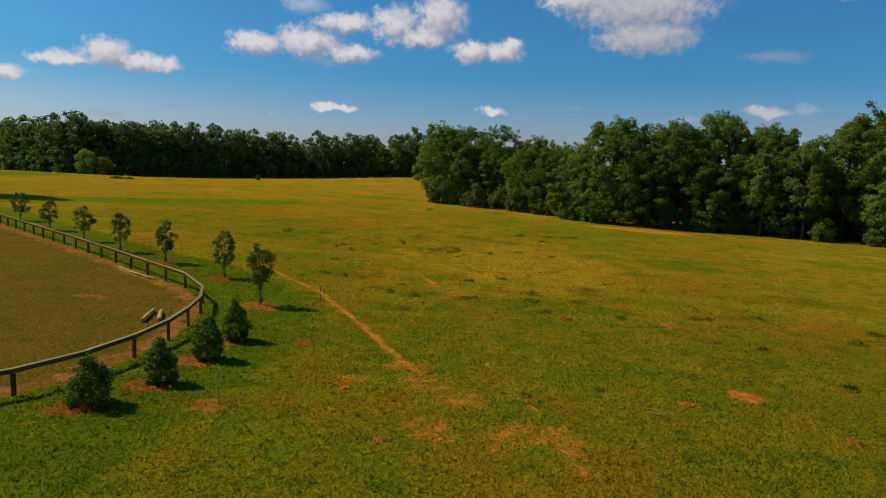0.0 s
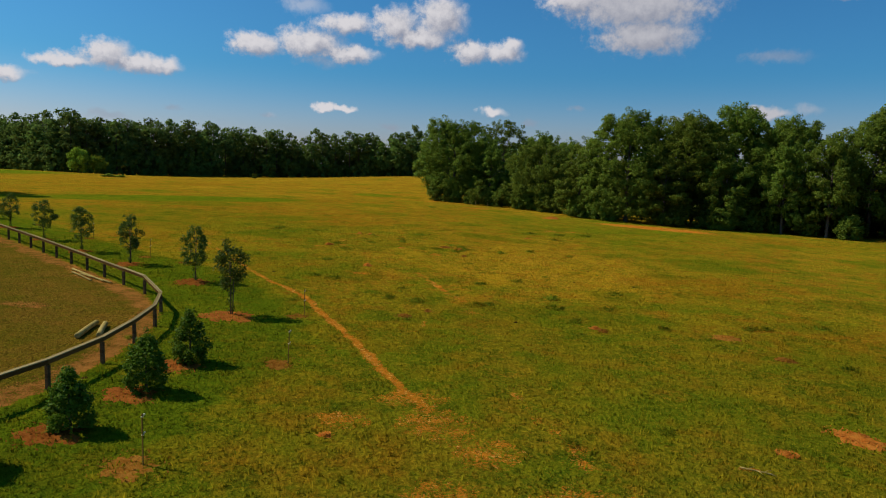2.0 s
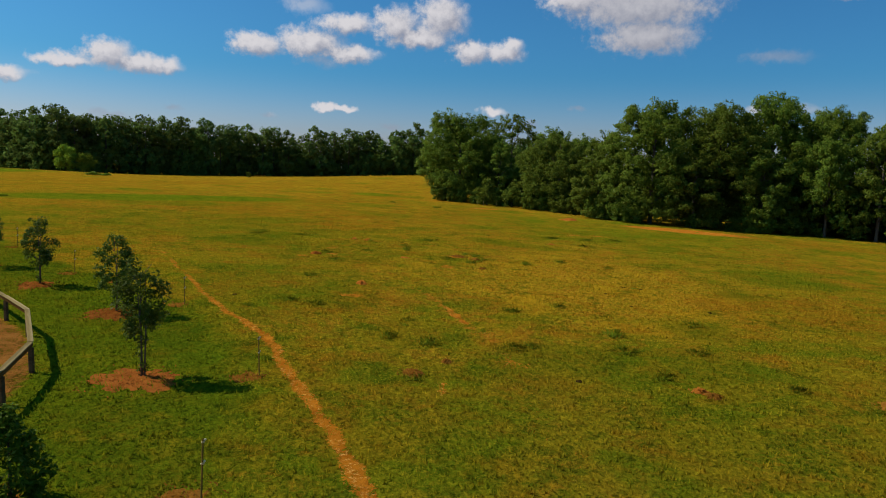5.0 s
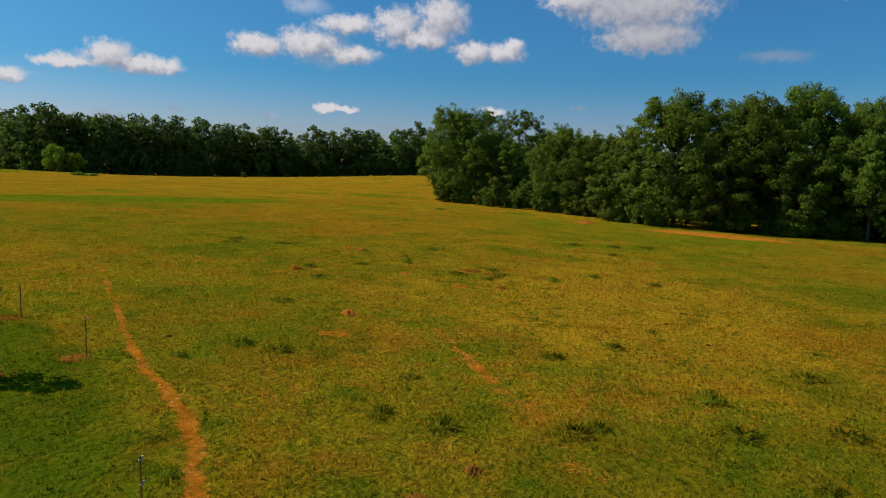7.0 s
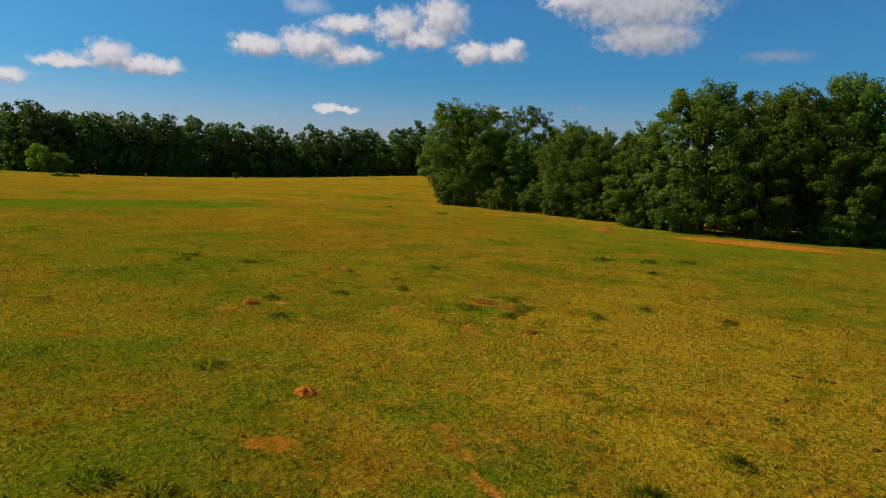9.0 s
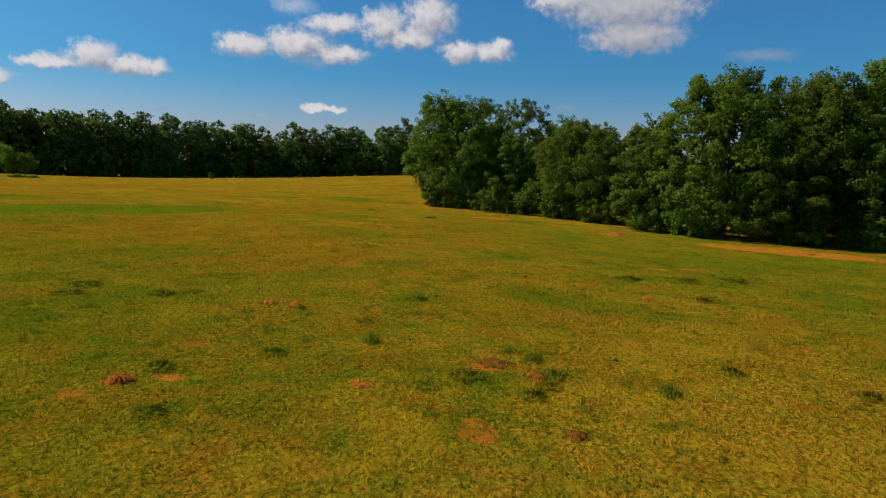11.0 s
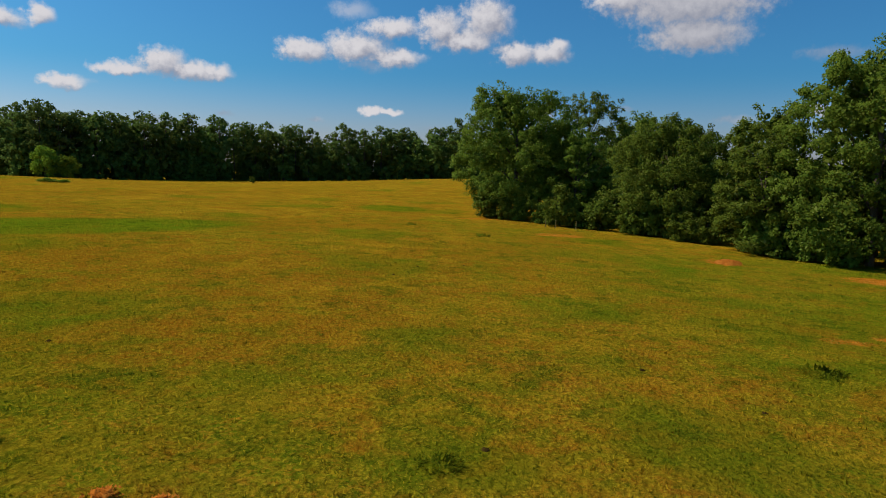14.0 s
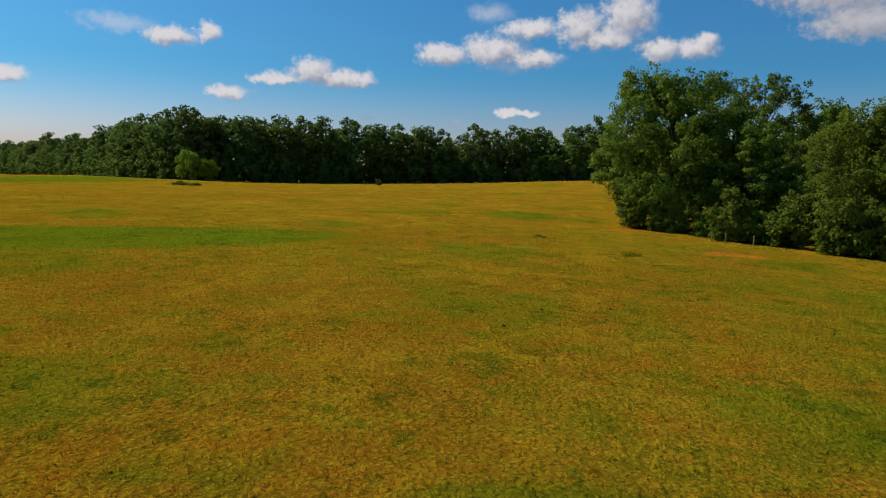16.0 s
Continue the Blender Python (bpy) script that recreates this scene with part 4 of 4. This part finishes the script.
def build_fence():
    fence = thing("ring_fence", "weathered timber rail fence round the riding ring", "fence")
    rng = np.random.RandomState(2)
    post = beam_mesh("post", 1.14, 0.13, 0.13, M_POST)
    rail, cap = beam_mesh("rail", 1.0, 0.11, 0.15, M_RAIL, 0.012), beam_mesh("cap", 1.0, 0.17, 0.035, M_CAP, 0.008)
    for i, (x, y) in enumerate(FENCE):
        p = at_ground(x, y, -0.33)
        yaw = rng.uniform(-0.2, 0.2)
        part("post", post, fence, m=Matrix.Translation(p) @ Matrix.Rotation(yaw, 4, "Z") @ Matrix.Rotation(rng.normal() * 0.012, 4, "X") @ Matrix.Rotation(-math.pi / 2, 4, "Y"))
    for (ax, ay), (bx, by) in zip(FENCE, FENCE[1:]):
        a, b = at_ground(ax, ay, 0.967), at_ground(bx, by, 0.967)
        way = b - a
        m = Matrix.Translation(a + Vector((0, 0, rng.normal() * 0.008))) @ way.to_track_quat("X", "Z").to_matrix().to_4x4() @ Matrix.Diagonal((way.length - 0.006, 1, 1, 1))
        beam = part("rail", rail, fence, m=m @ Matrix.Translation((0, 0, -0.06)))
        part("cap", cap, beam, "worn paler top board", m=Matrix.Translation((0, 0, 0.0945)))


build_fence()


def build_ring_things():
    def log(a, b, radius, name, label):
        p, q = at_ground(*a, radius), at_ground(*b, radius)
        length = (q - p).length
        bd = Build()
        bd.tube([(0, 0, 0), (0.03, 0, 0), (length * 0.5, 0.02, 0), (length - 0.03, 0, 0), (length, 0, 0)], [radius * 0.85, radius, radius * 0.97, radius * 0.95, radius * 0.8], 12)
        ob = new(name, bd.mesh(name, M_LOG, True))
        ob.matrix_basis = Matrix.Translation(p) @ (q - p).to_track_quat("X", "Z").to_matrix().to_4x4()
        tagged(ob, label, "log")

    log((-14.45, 32.6), (-15.0, 35.0), 0.12, "log", "short pale log lying in the riding ring")
    log((-13.75, 33.0), (-14.55, 34.9), 0.12, "log", "short pale log lying in the riding ring")
    for k, (a, b) in enumerate((((-23.6, 47.3), (-19.9, 44.3)), ((-22.3, 46.0), (-19.3, 44.0)), ((-23.0, 46.3), (-20.6, 44.2)))):
        log(a, b, 0.055, "jump_pole", "thin bare pole lying beside the ring fence")


build_ring_things()

# ---------------------------------------------------------------- planted shrubs, young trees and stakes


def mulch(x, y, radius, seed, name="mulch_ring", label="low ring of reddish pine straw mulch", mat=None, high=0.07):
    rng = np.random.RandomState(seed)
    rings, sides = 7, 40
    verts, faces = [(x, y, float(ground(x, y)) + high)], []
    wob = 1 + 0.14 * np.sin(np.arange(sides) / sides * TAU * 2 + seed) + 0.10 * np.sin(np.arange(sides) / sides * TAU * 5 + seed * 2) + rng.normal(size=sides) * 0.10
    for r in range(1, rings + 1):
        for s in range(sides):
            a, rr = s / sides * TAU, radius * r / rings * wob[s]
            px, py = x + rr * math.cos(a), y + rr * math.sin(a)
            lift = high * (1 - (r / rings) ** 2) + (rng.normal() * (0.010 + 0.12 * high) if r < rings else -0.03)
            verts.append((px, py, float(ground(px, py)) + lift + 0.004))
    for s in range(sides):
        faces.append((0, 1 + s, 1 + (s + 1) % sides))
    for r in range(rings - 1):
        for s in range(sides):
            a, b = 1 + r * sides + s, 1 + r * sides + (s + 1) % sides
            faces += [(a, a + sides, b + sides), (a, b + sides, b)]
    straws = int(130 * radius) + 30
    for _ in range(straws):
        a, rr, t = rng.uniform(0, TAU), radius * rng.uniform(0.3, 1.45), rng.uniform(0, TAU)
        px, py = x + rr * math.cos(a), y + rr * math.sin(a)
        z = float(ground(px, py)) + high * max(0.0, 1 - (rr / radius) ** 2) + 0.02
        q = rng.uniform(0.05, 0.13)
        w = 0.022 if mat is not M_EARTH else 0.04
        k = len(verts)
        verts += [(px - w * math.sin(t), py + w * math.cos(t), z - 0.02), (px + w * math.sin(t), py - w * math.cos(t), z), (px + q * math.cos(t), py + q * math.sin(t), z + rng.uniform(0.0, 0.05))]
        faces.append((k, k + 1, k + 2))
    mesh = quick_mesh(name, np.array(verts) - np.array([x, y, 0]), faces, mat or M_MULCH, True)
    ob = new(name, mesh)
    ob.location = (x, y, 0)
    return tagged(ob, label, "mulch" if mat is None else "earth")


def build_shrub(seed, x, y, height, radius):
    rng = np.random.RandomState(seed)
    ob = thing("evergreen_shrub", "dense glossy dark green cone-shaped evergreen shrub", "shrub", "shrubs along the ring fence")
    b = Build()
    b.tube([(0, 0, -0.15), (0.02, 0, 0.4), (0, 0.02, height * 0.8)], [0.05, 0.04, 0.01], 6)
    part("trunk", b.mesh("trunk", M_BARK, True), ob)
    centres, radii = crown_clumps(rng, 0.06, height - 0.12, radius, 160, 0.17, "egg")
    v, f = leaves(rng, centres, radii, 4200, 0.115, 0.060, 0.9, droop=-0.2)
    v[:, 2] = np.maximum(v[:, 2], 0.03)
    part("foliage", quick_mesh("foliage", v, f, M_SHRUB), ob)
    ob.matrix_basis = Matrix.Translation(at_ground(x, y, 0.03))


for i, (x, y, height, radius) in enumerate(((-10.55, 21.2, 1.85, 0.68), (-9.4, 23.9, 1.75, 0.58), (-8.95, 27.3, 2.05, 0.62), (-8.9, 30.6, 1.95, 0.64))):
    build_shrub(60 + i, x, y, height, radius)
    mulch(x - 0.35, y - 0.35, 0.85, 70 + i)


def build_young_tree(seed, x, y, height, radius, low, stems=1):
    rng = np.random.RandomState(seed)
    ob = thing("young_tree", "slim young tree with glossy dark leaves and bare stem", "tree", "young trees along the ring fence")
    b = Build()
    for s in range(stems):
        a = s * 2.1
        d = 0.05 * (stems > 1)
        sway = rng.uniform(-0.08, 0.08, 2)
        b.tube([(d * math.cos(a), d * math.sin(a), -0.2), (2 * d * math.cos(a) + sway[0], 2 * d * math.sin(a) + sway[1], height * 0.35), (3 * d * math.cos(a), 3 * d * math.sin(a), height * 0.85)],
               [0.034, 0.024, 0.008], 6)
    for i in range(12):
        a, z = i * 2.4, height * (low + (0.9 - low) * i / 12)
        r = radius * rng.uniform(0.5, 0.9)
        b.tube([(0, 0, z), (math.cos(a) * r, math.sin(a) * r, z + 0.35)], [0.014, 0.005], 4)
    part("trunk", b.mesh("trunk", M_BARK, True), ob, "thin grey-brown stem")
    centres, radii = crown_clumps(rng, height * low, height - 0.2, radius, 75, 0.21, "round")
    v, f = leaves(rng, centres, radii, 2600, 0.125, 0.068, 0.95, shell=0.2)
    extra = [(0.05 * rng.normal(), 0.05 * rng.normal(), height * q) for q in (0.05, 0.1, 0.2, 0.28, 0.34)]
    v2, f2 = leaves(rng, extra, [0.14] * 5, 110, 0.13, 0.07, 1.2)
    v, f = np.concatenate([v, v2]), np.concatenate([f, f2 + len(v)])
    v[:, 2] = np.maximum(v[:, 2], 0.04)
    part("foliage", quick_mesh("foliage", v, f, M_YOUNG), ob)
    ob.matrix_basis = Matrix.Translation(at_ground(x, y, 0.03))


for i, (x, y, height, radius, low, stems) in enumerate(((-10.2, 38.5, 3.75, 0.74, 0.40, 3), (-15.3, 46.3, 3.6, 0.78, 0.28, 2), (-21.7, 50.8, 3.5, 0.74, 0.25, 2), (-27.5, 54.9, 3.4, 0.78, 0.30, 1),
                                                       (-33.6, 59.8, 3.3, 0.85, 0.30, 1), (-41.1, 66.4, 3.2, 0.85, 0.30, 1), (-48.6, 72.8, 3.2, 0.95, 0.28, 1))):
    build_young_tree(80 + i, x, y, height, radius, low, stems)
    mulch(x - 0.1, y - 0.2, (1.25, 1.1, 0.95, 0.8, 0.8, 0.8, 0.8)[i], 90 + i)


def build_stake():
    ob = thing("steel_stake", "thin dark steel fence stake with two pale insulators", "stake", "stakes of the electric fence")
    b = Build()
    for ax, ay, bx, by in ((-0.02, 0, 0.02, 0), (0, -0.025, 0, 0.025)):
        t = 0.006
        nx, ny = (0, t) if ay == 0 and by == 0 else (t, 0)
        v = [(ax - nx, ay - ny, -0.4), (bx - nx, by - ny, -0.4), (bx + nx, by + ny, -0.4), (ax + nx, ay + ny, -0.4)]
        v += [(px, py, 1.34) for px, py, _ in v]
        b.put(v, [(0, 1, 2, 3), (4, 5, 6, 7), (0, 1, 5, 4), (1, 2, 6, 5), (2, 3, 7, 6), (3, 0, 4, 7)])
    bar = part("stake_bar", b.mesh("stake_bar", M_STEEL), ob)
    c = Build()
    c.tube([(-0.045, 0, -0.035), (0.0, 0, -0.03), (0.03, 0, 0.03), (0.03, 0, 0.045)], [0.02, 0.03, 0.028, 0.02], 8)
    clip = c.mesh("insulator", M_CLIP, True)
    for z in (0.83, 1.30):
        part("insulator", clip, bar, "pale plastic insulator", Matrix.Translation((0.02, 0, z)))
    return ob


stake = build_stake()
stakes = [(-6.5, 22.2), (-5.4, 31.4), (-6.75, 39.4), (-13.3, 48.7), (-18.4, 52.9), (-22.0, 54.3), (-31.0, 62.5), (-40.3, 70.1)]
rng = np.random.RandomState(14)
for i, (x, y) in enumerate(stakes):
    m = Matrix.Translation(at_ground(x, y)) @ Matrix.Rotation(rng.uniform(-0.05, 0.05), 4, "Y") @ Matrix.Rotation(rng.uniform(0, 0.6), 4, "Z")
    if i:
        copy_thing(stake, m)
    else:
        stake.matrix_basis = m
    mulch(x - 0.3, y - 0.15, (0.75, 0.65, 0.55, 0.48)[min(i, 3)], 110 + i, "dead_grass_patch", "patch of dead brown grass round a stake", M_DEAD, 0.02)

for i, (x, y, r) in enumerate(((-0.8, 73.5, 0.55), (-1.8, 41.0, 0.42), (0.6, 72.3, 0.40), (1.1, 67.4, 0.30), (-0.7, 42.8, 0.20), (15.0, 41.0, 0.7), (16.3, 37.3, 0.45), (8.6, 41.0, 0.3), (16.3, 23.4, 0.3))):
    mulch(x, y, r, 160 + i, "dead_grass_patch", "patch of dead straw-coloured grass in the pasture", M_DEAD, 0.10)

# ---------------------------------------------------------------- mounds, weeds and clods of the pasture
for i, (x, y, r, h) in enumerate(((14.3, 27.9, 0.80, 0.06), (11.1, 26.1, 0.24, 0.06), (-0.5, 20.2, 0.22, 0.09), (-2.5, 24.9, 0.15, 0.08), (-6.4, 57.9, 0.30, 0.20),
                                  (-10.9, 80.9, 0.28, 0.14), (-9.6, 80.8, 0.30, 0.14), (17.0, 131.4, 1.2, 0.35), (-11.9, 69.3, 0.42, 0.16), (8.3, 41.4, 0.26, 0.12), (-5.0, 70.2, 0.28, 0.05), (8.7, 88.1, 0.34, 0.10))):
    mulch(x, y, r, 130 + i, "earth_mound", "small heap of bare orange clay", M_EARTH, h)


def build_weed():
    rng = np.random.RandomState(40)
    n = 110
    a, r = rng.uniform(0, TAU, n), 0.42 * rng.rand(n) ** 0.6
    h = rng.uniform(0.20, 0.62, n) * (1.25 - 1.2 * r)
    x, y = r * np.cos(a) * 0.8, r * np.sin(a) * 0.8
    a = a + rng.normal(size=n) * 0.6
    lean = rng.uniform(0.10, 0.55, n)
    w = (0.008 + 0.007 * rng.rand(n))[:, None]
    ca, sa = np.cos(a), np.sin(a)
    base = np.stack([x, y, np.zeros(n)], -1)
    side = np.stack([-sa, ca, np.zeros(n)], -1) * w
    mid = base + np.stack([ca * lean * h * 0.4, sa * lean * h * 0.4, h * 0.6], -1)
    tip = base + np.stack([ca * lean * h * 1.2, sa * lean * h * 1.2, h], -1)
    v = np.stack([base - side, base + side, mid + side * 0.8, mid - side * 0.8, tip], 1).reshape(-1, 3)
    k = np.arange(n)[:, None] * 5
    f = np.concatenate([k + [0, 1, 2], k + [0, 2, 3], k + [3, 2, 4]])
    mesh = quick_mesh("weed_tuft", v, f, M_WEED, True)
    up = np.array([0.0, 0.0, 1.0]) + np.random.RandomState(42).normal(size=(len(v), 3)) * 0.35
    mesh.normals_split_custom_set_from_vertices((up / np.linalg.norm(up, axis=1)[:, None]).tolist())
    return tagged(new("weed_tuft", mesh), "upright tuft of dark green weeds in the grass", "weed", "weed tufts in the pasture")


weed = build_weed()
rng = np.random.RandomState(41)
# place, width and height of the upright tufts and the low clumps
spots = [(-5.4, 75.2, 1.0, 0.9), (6.9, 49.0, 1.5, 0.75), (-1.6, 45.4, 1.6, 0.5), (-3.3, 45.9, 1.3, 0.5), (1.1, 72.3, 1.3, 0.6), (0.2, 70.2, 1.4, 0.5), (4.6, 71.3, 1.2, 0.7),
         (0.6, 74.1, 1.1, 0.5), (-0.3, 75.1, 1.0, 0.45), (2.1, 45.7, 1.5, 0.3), (2.8, 46.1, 1.2, 0.35), (11.7, 52.4, 1.8, 0.4), (11.4, 72.0, 1.4, 0.5), (7.7, 74.0, 1.5, 0.35),
         (0.8, 71.2, 1.4, 0.3), (2.4, 53.0, 1.0, 0.3), (-2.8, 49.4, 1.0, 0.25), (6.8, 46.3, 1.8, 0.3), (10.0, 46.7, 1.6, 0.35), (7.5, 42.9, 1.6, 0.3), (-10.0, 59.7, 1.5, 0.4),
         (-1.7, 71.7, 1.7, 0.3), (13.6, 95.7, 2.6, 0.5), (9.5, 95.3, 2.4, 0.45), (17.4, 97.1, 2.4, 0.5), (-4.2, 83.9, 1.6, 0.35), (12.0, 88.6, 1.6, 0.5), (-16.3, 81.6, 1.7, 0.4),
         (-20.8, 83.0, 2.2, 0.4), (-20.3, 80.8, 2.0, 0.3), (-15.0, 82.4, 1.6, 0.3), (-11.4, 70.7, 1.7, 0.3), (-8.4, 72.9, 1.6, 0.25), (-6.1, 78.4, 1.2, 0.3), (-10.0, 67.1, 1.3, 0.3), (-9.3, 80.3, 0.8, 0.5),
         (17.3, 43.7, 1.5, 0.4), (22.0, 45.2, 1.7, 0.5), (12.1, 42.3, 1.2, 0.3), (-1.7, 40.4, 1.1, 0.3), (25.8, 39.7, 1.6, 0.55), (28.3, 42.2, 1.8, 0.6), (18.3, 44.0, 1.3, 0.35), (18.6, 36.3, 1.3, 0.35), (19.9, 30.1, 1.5, 0.4),
         (-6.2, 141.5, 2.6, 0.9), (-15.6, 151.0, 2.2, 0.7), (-9.2, 51.7, 1.4, 0.35), (-7.7, 51.3, 1.5, 0.35), (2.4, 53.0, 1.3, 0.4), (5.1, 55.0, 1.4, 0.4)]
for _ in range(44):
    y = rng.uniform(22, 135)
    spots.append((rng.uniform(-0.5, 0.5) * (24 + 0.5 * y), y, rng.uniform(0.3, 1.0), rng.uniform(0.14, 0.32)))
for i, (x, y, wide, tall) in enumerate(spots):
    m = Matrix.Translation(at_ground(x, y, -0.01)) @ Matrix.Rotation(rng.uniform(0, TAU), 4, "Z") @ Matrix.Diagonal((wide, wide * rng.uniform(0.7, 1.1), tall, 1))
    if i:
        copy_thing(weed, m)
    else:
        weed.matrix_basis = m


def build_fallen_branch():
    r = np.random.RandomState(61)
    ob = thing("fallen_branch", "bleached broken branch lying in the grass", "branch")
    b = Build()
    b.tube([(-0.75, 0.1, 0.05), (-0.25, -0.02, 0.09), (0.3, 0.04, 0.06), (0.8, -0.08, 0.04)], [0.045, 0.04, 0.03, 0.012], 7)
    part("stem", b.mesh("stem", M_LOG, True), ob)
    for x0, y1, x1 in ((-0.4, 0.34, -0.1), (-0.05, -0.30, 0.25), (0.25, 0.28, 0.6), (0.45, -0.22, 0.75)):
        c = Build()
        c.tube([(x0, 0.02, 0.07), ((x0 + x1) / 2, y1 * 0.55, 0.12), (x1, y1, r.uniform(0.03, 0.16))], [0.022, 0.016, 0.006], 5)
        part("twig", c.mesh("twig", M_LOG, True), ob)
    ob.matrix_basis = Matrix.Translation(at_ground(9.6, 24.6)) @ Matrix.Rotation(-0.4, 4, "Z") @ Matrix.Scale(0.6, 4)


build_fallen_branch()


# ---------------------------------------------------------------- small things far out in the pasture
def build_far_things():
    bush = broad_tree(51, 2.2, 2.2, 0.0, 30, 0.6, 900, "round", M_LEAF_LIGHT, spray=0.45, name="field_bush", label="low spreading light green bush in the open field")
    plant(bush, [(-117.6, 221.0, 1.0, 0.5, 0.0), (-114.4, 222.5, 0.7, 0.5, 1.0)])
    small = broad_tree(52, 2.9, 0.9, 0.2, 14, 0.5, 400, "egg", spray=0.4, name="lone_sapling", label="lone dark sapling far out in the field")
    plant(small, [(-85.0, 270.0, 1.0, 1.0, 0.0)])
    post = beam_mesh("marker_post", 1.5, 0.12, 0.12, M_LOG)
    for x, y in ((5.6, 158.6), (2.9, 158.8), (1.6, 159.6)):
        ob = tagged(new("marker_post", post), "short pale wooden post standing before the trees", "post", "posts before the trees")
        ob.matrix_basis = Matrix.Translation(at_ground(x, y, -0.4)) @ Matrix.Rotation(-math.pi / 2, 4, "Y")
    # dark droppings dotted about the grass
    r = np.random.RandomState(6)
    bm = bmesh.new()
    bmesh.ops.create_icosphere(bm, subdivisions=2, radius=0.15)
    for v in bm.verts:
        v.co *= 1 + 0.45 * noise.noise(v.co * 16)
        v.co.z = max(-0.02, v.co.z * 0.55)
    mesh = bpy.data.meshes.new("dung_pile")
    bm.to_mesh(mesh)
    bm.free()
    mesh.materials.append(M_DUNG)
    for _ in range(24):
        y = r.uniform(24, 122)
        x = r.uniform(-0.5, 0.5) * (18 + 0.4 * y)
        ob = tagged(new("dung_pile", mesh), "small dark pile of droppings on the grass", "dung", "droppings in the pasture")
        ob.matrix_basis = Matrix.Translation(at_ground(x, y)) @ Matrix.Rotation(r.uniform(0, TAU), 4, "Z") @ Matrix.Diagonal((0.75, 0.75, 0.7, 1))


build_far_things()
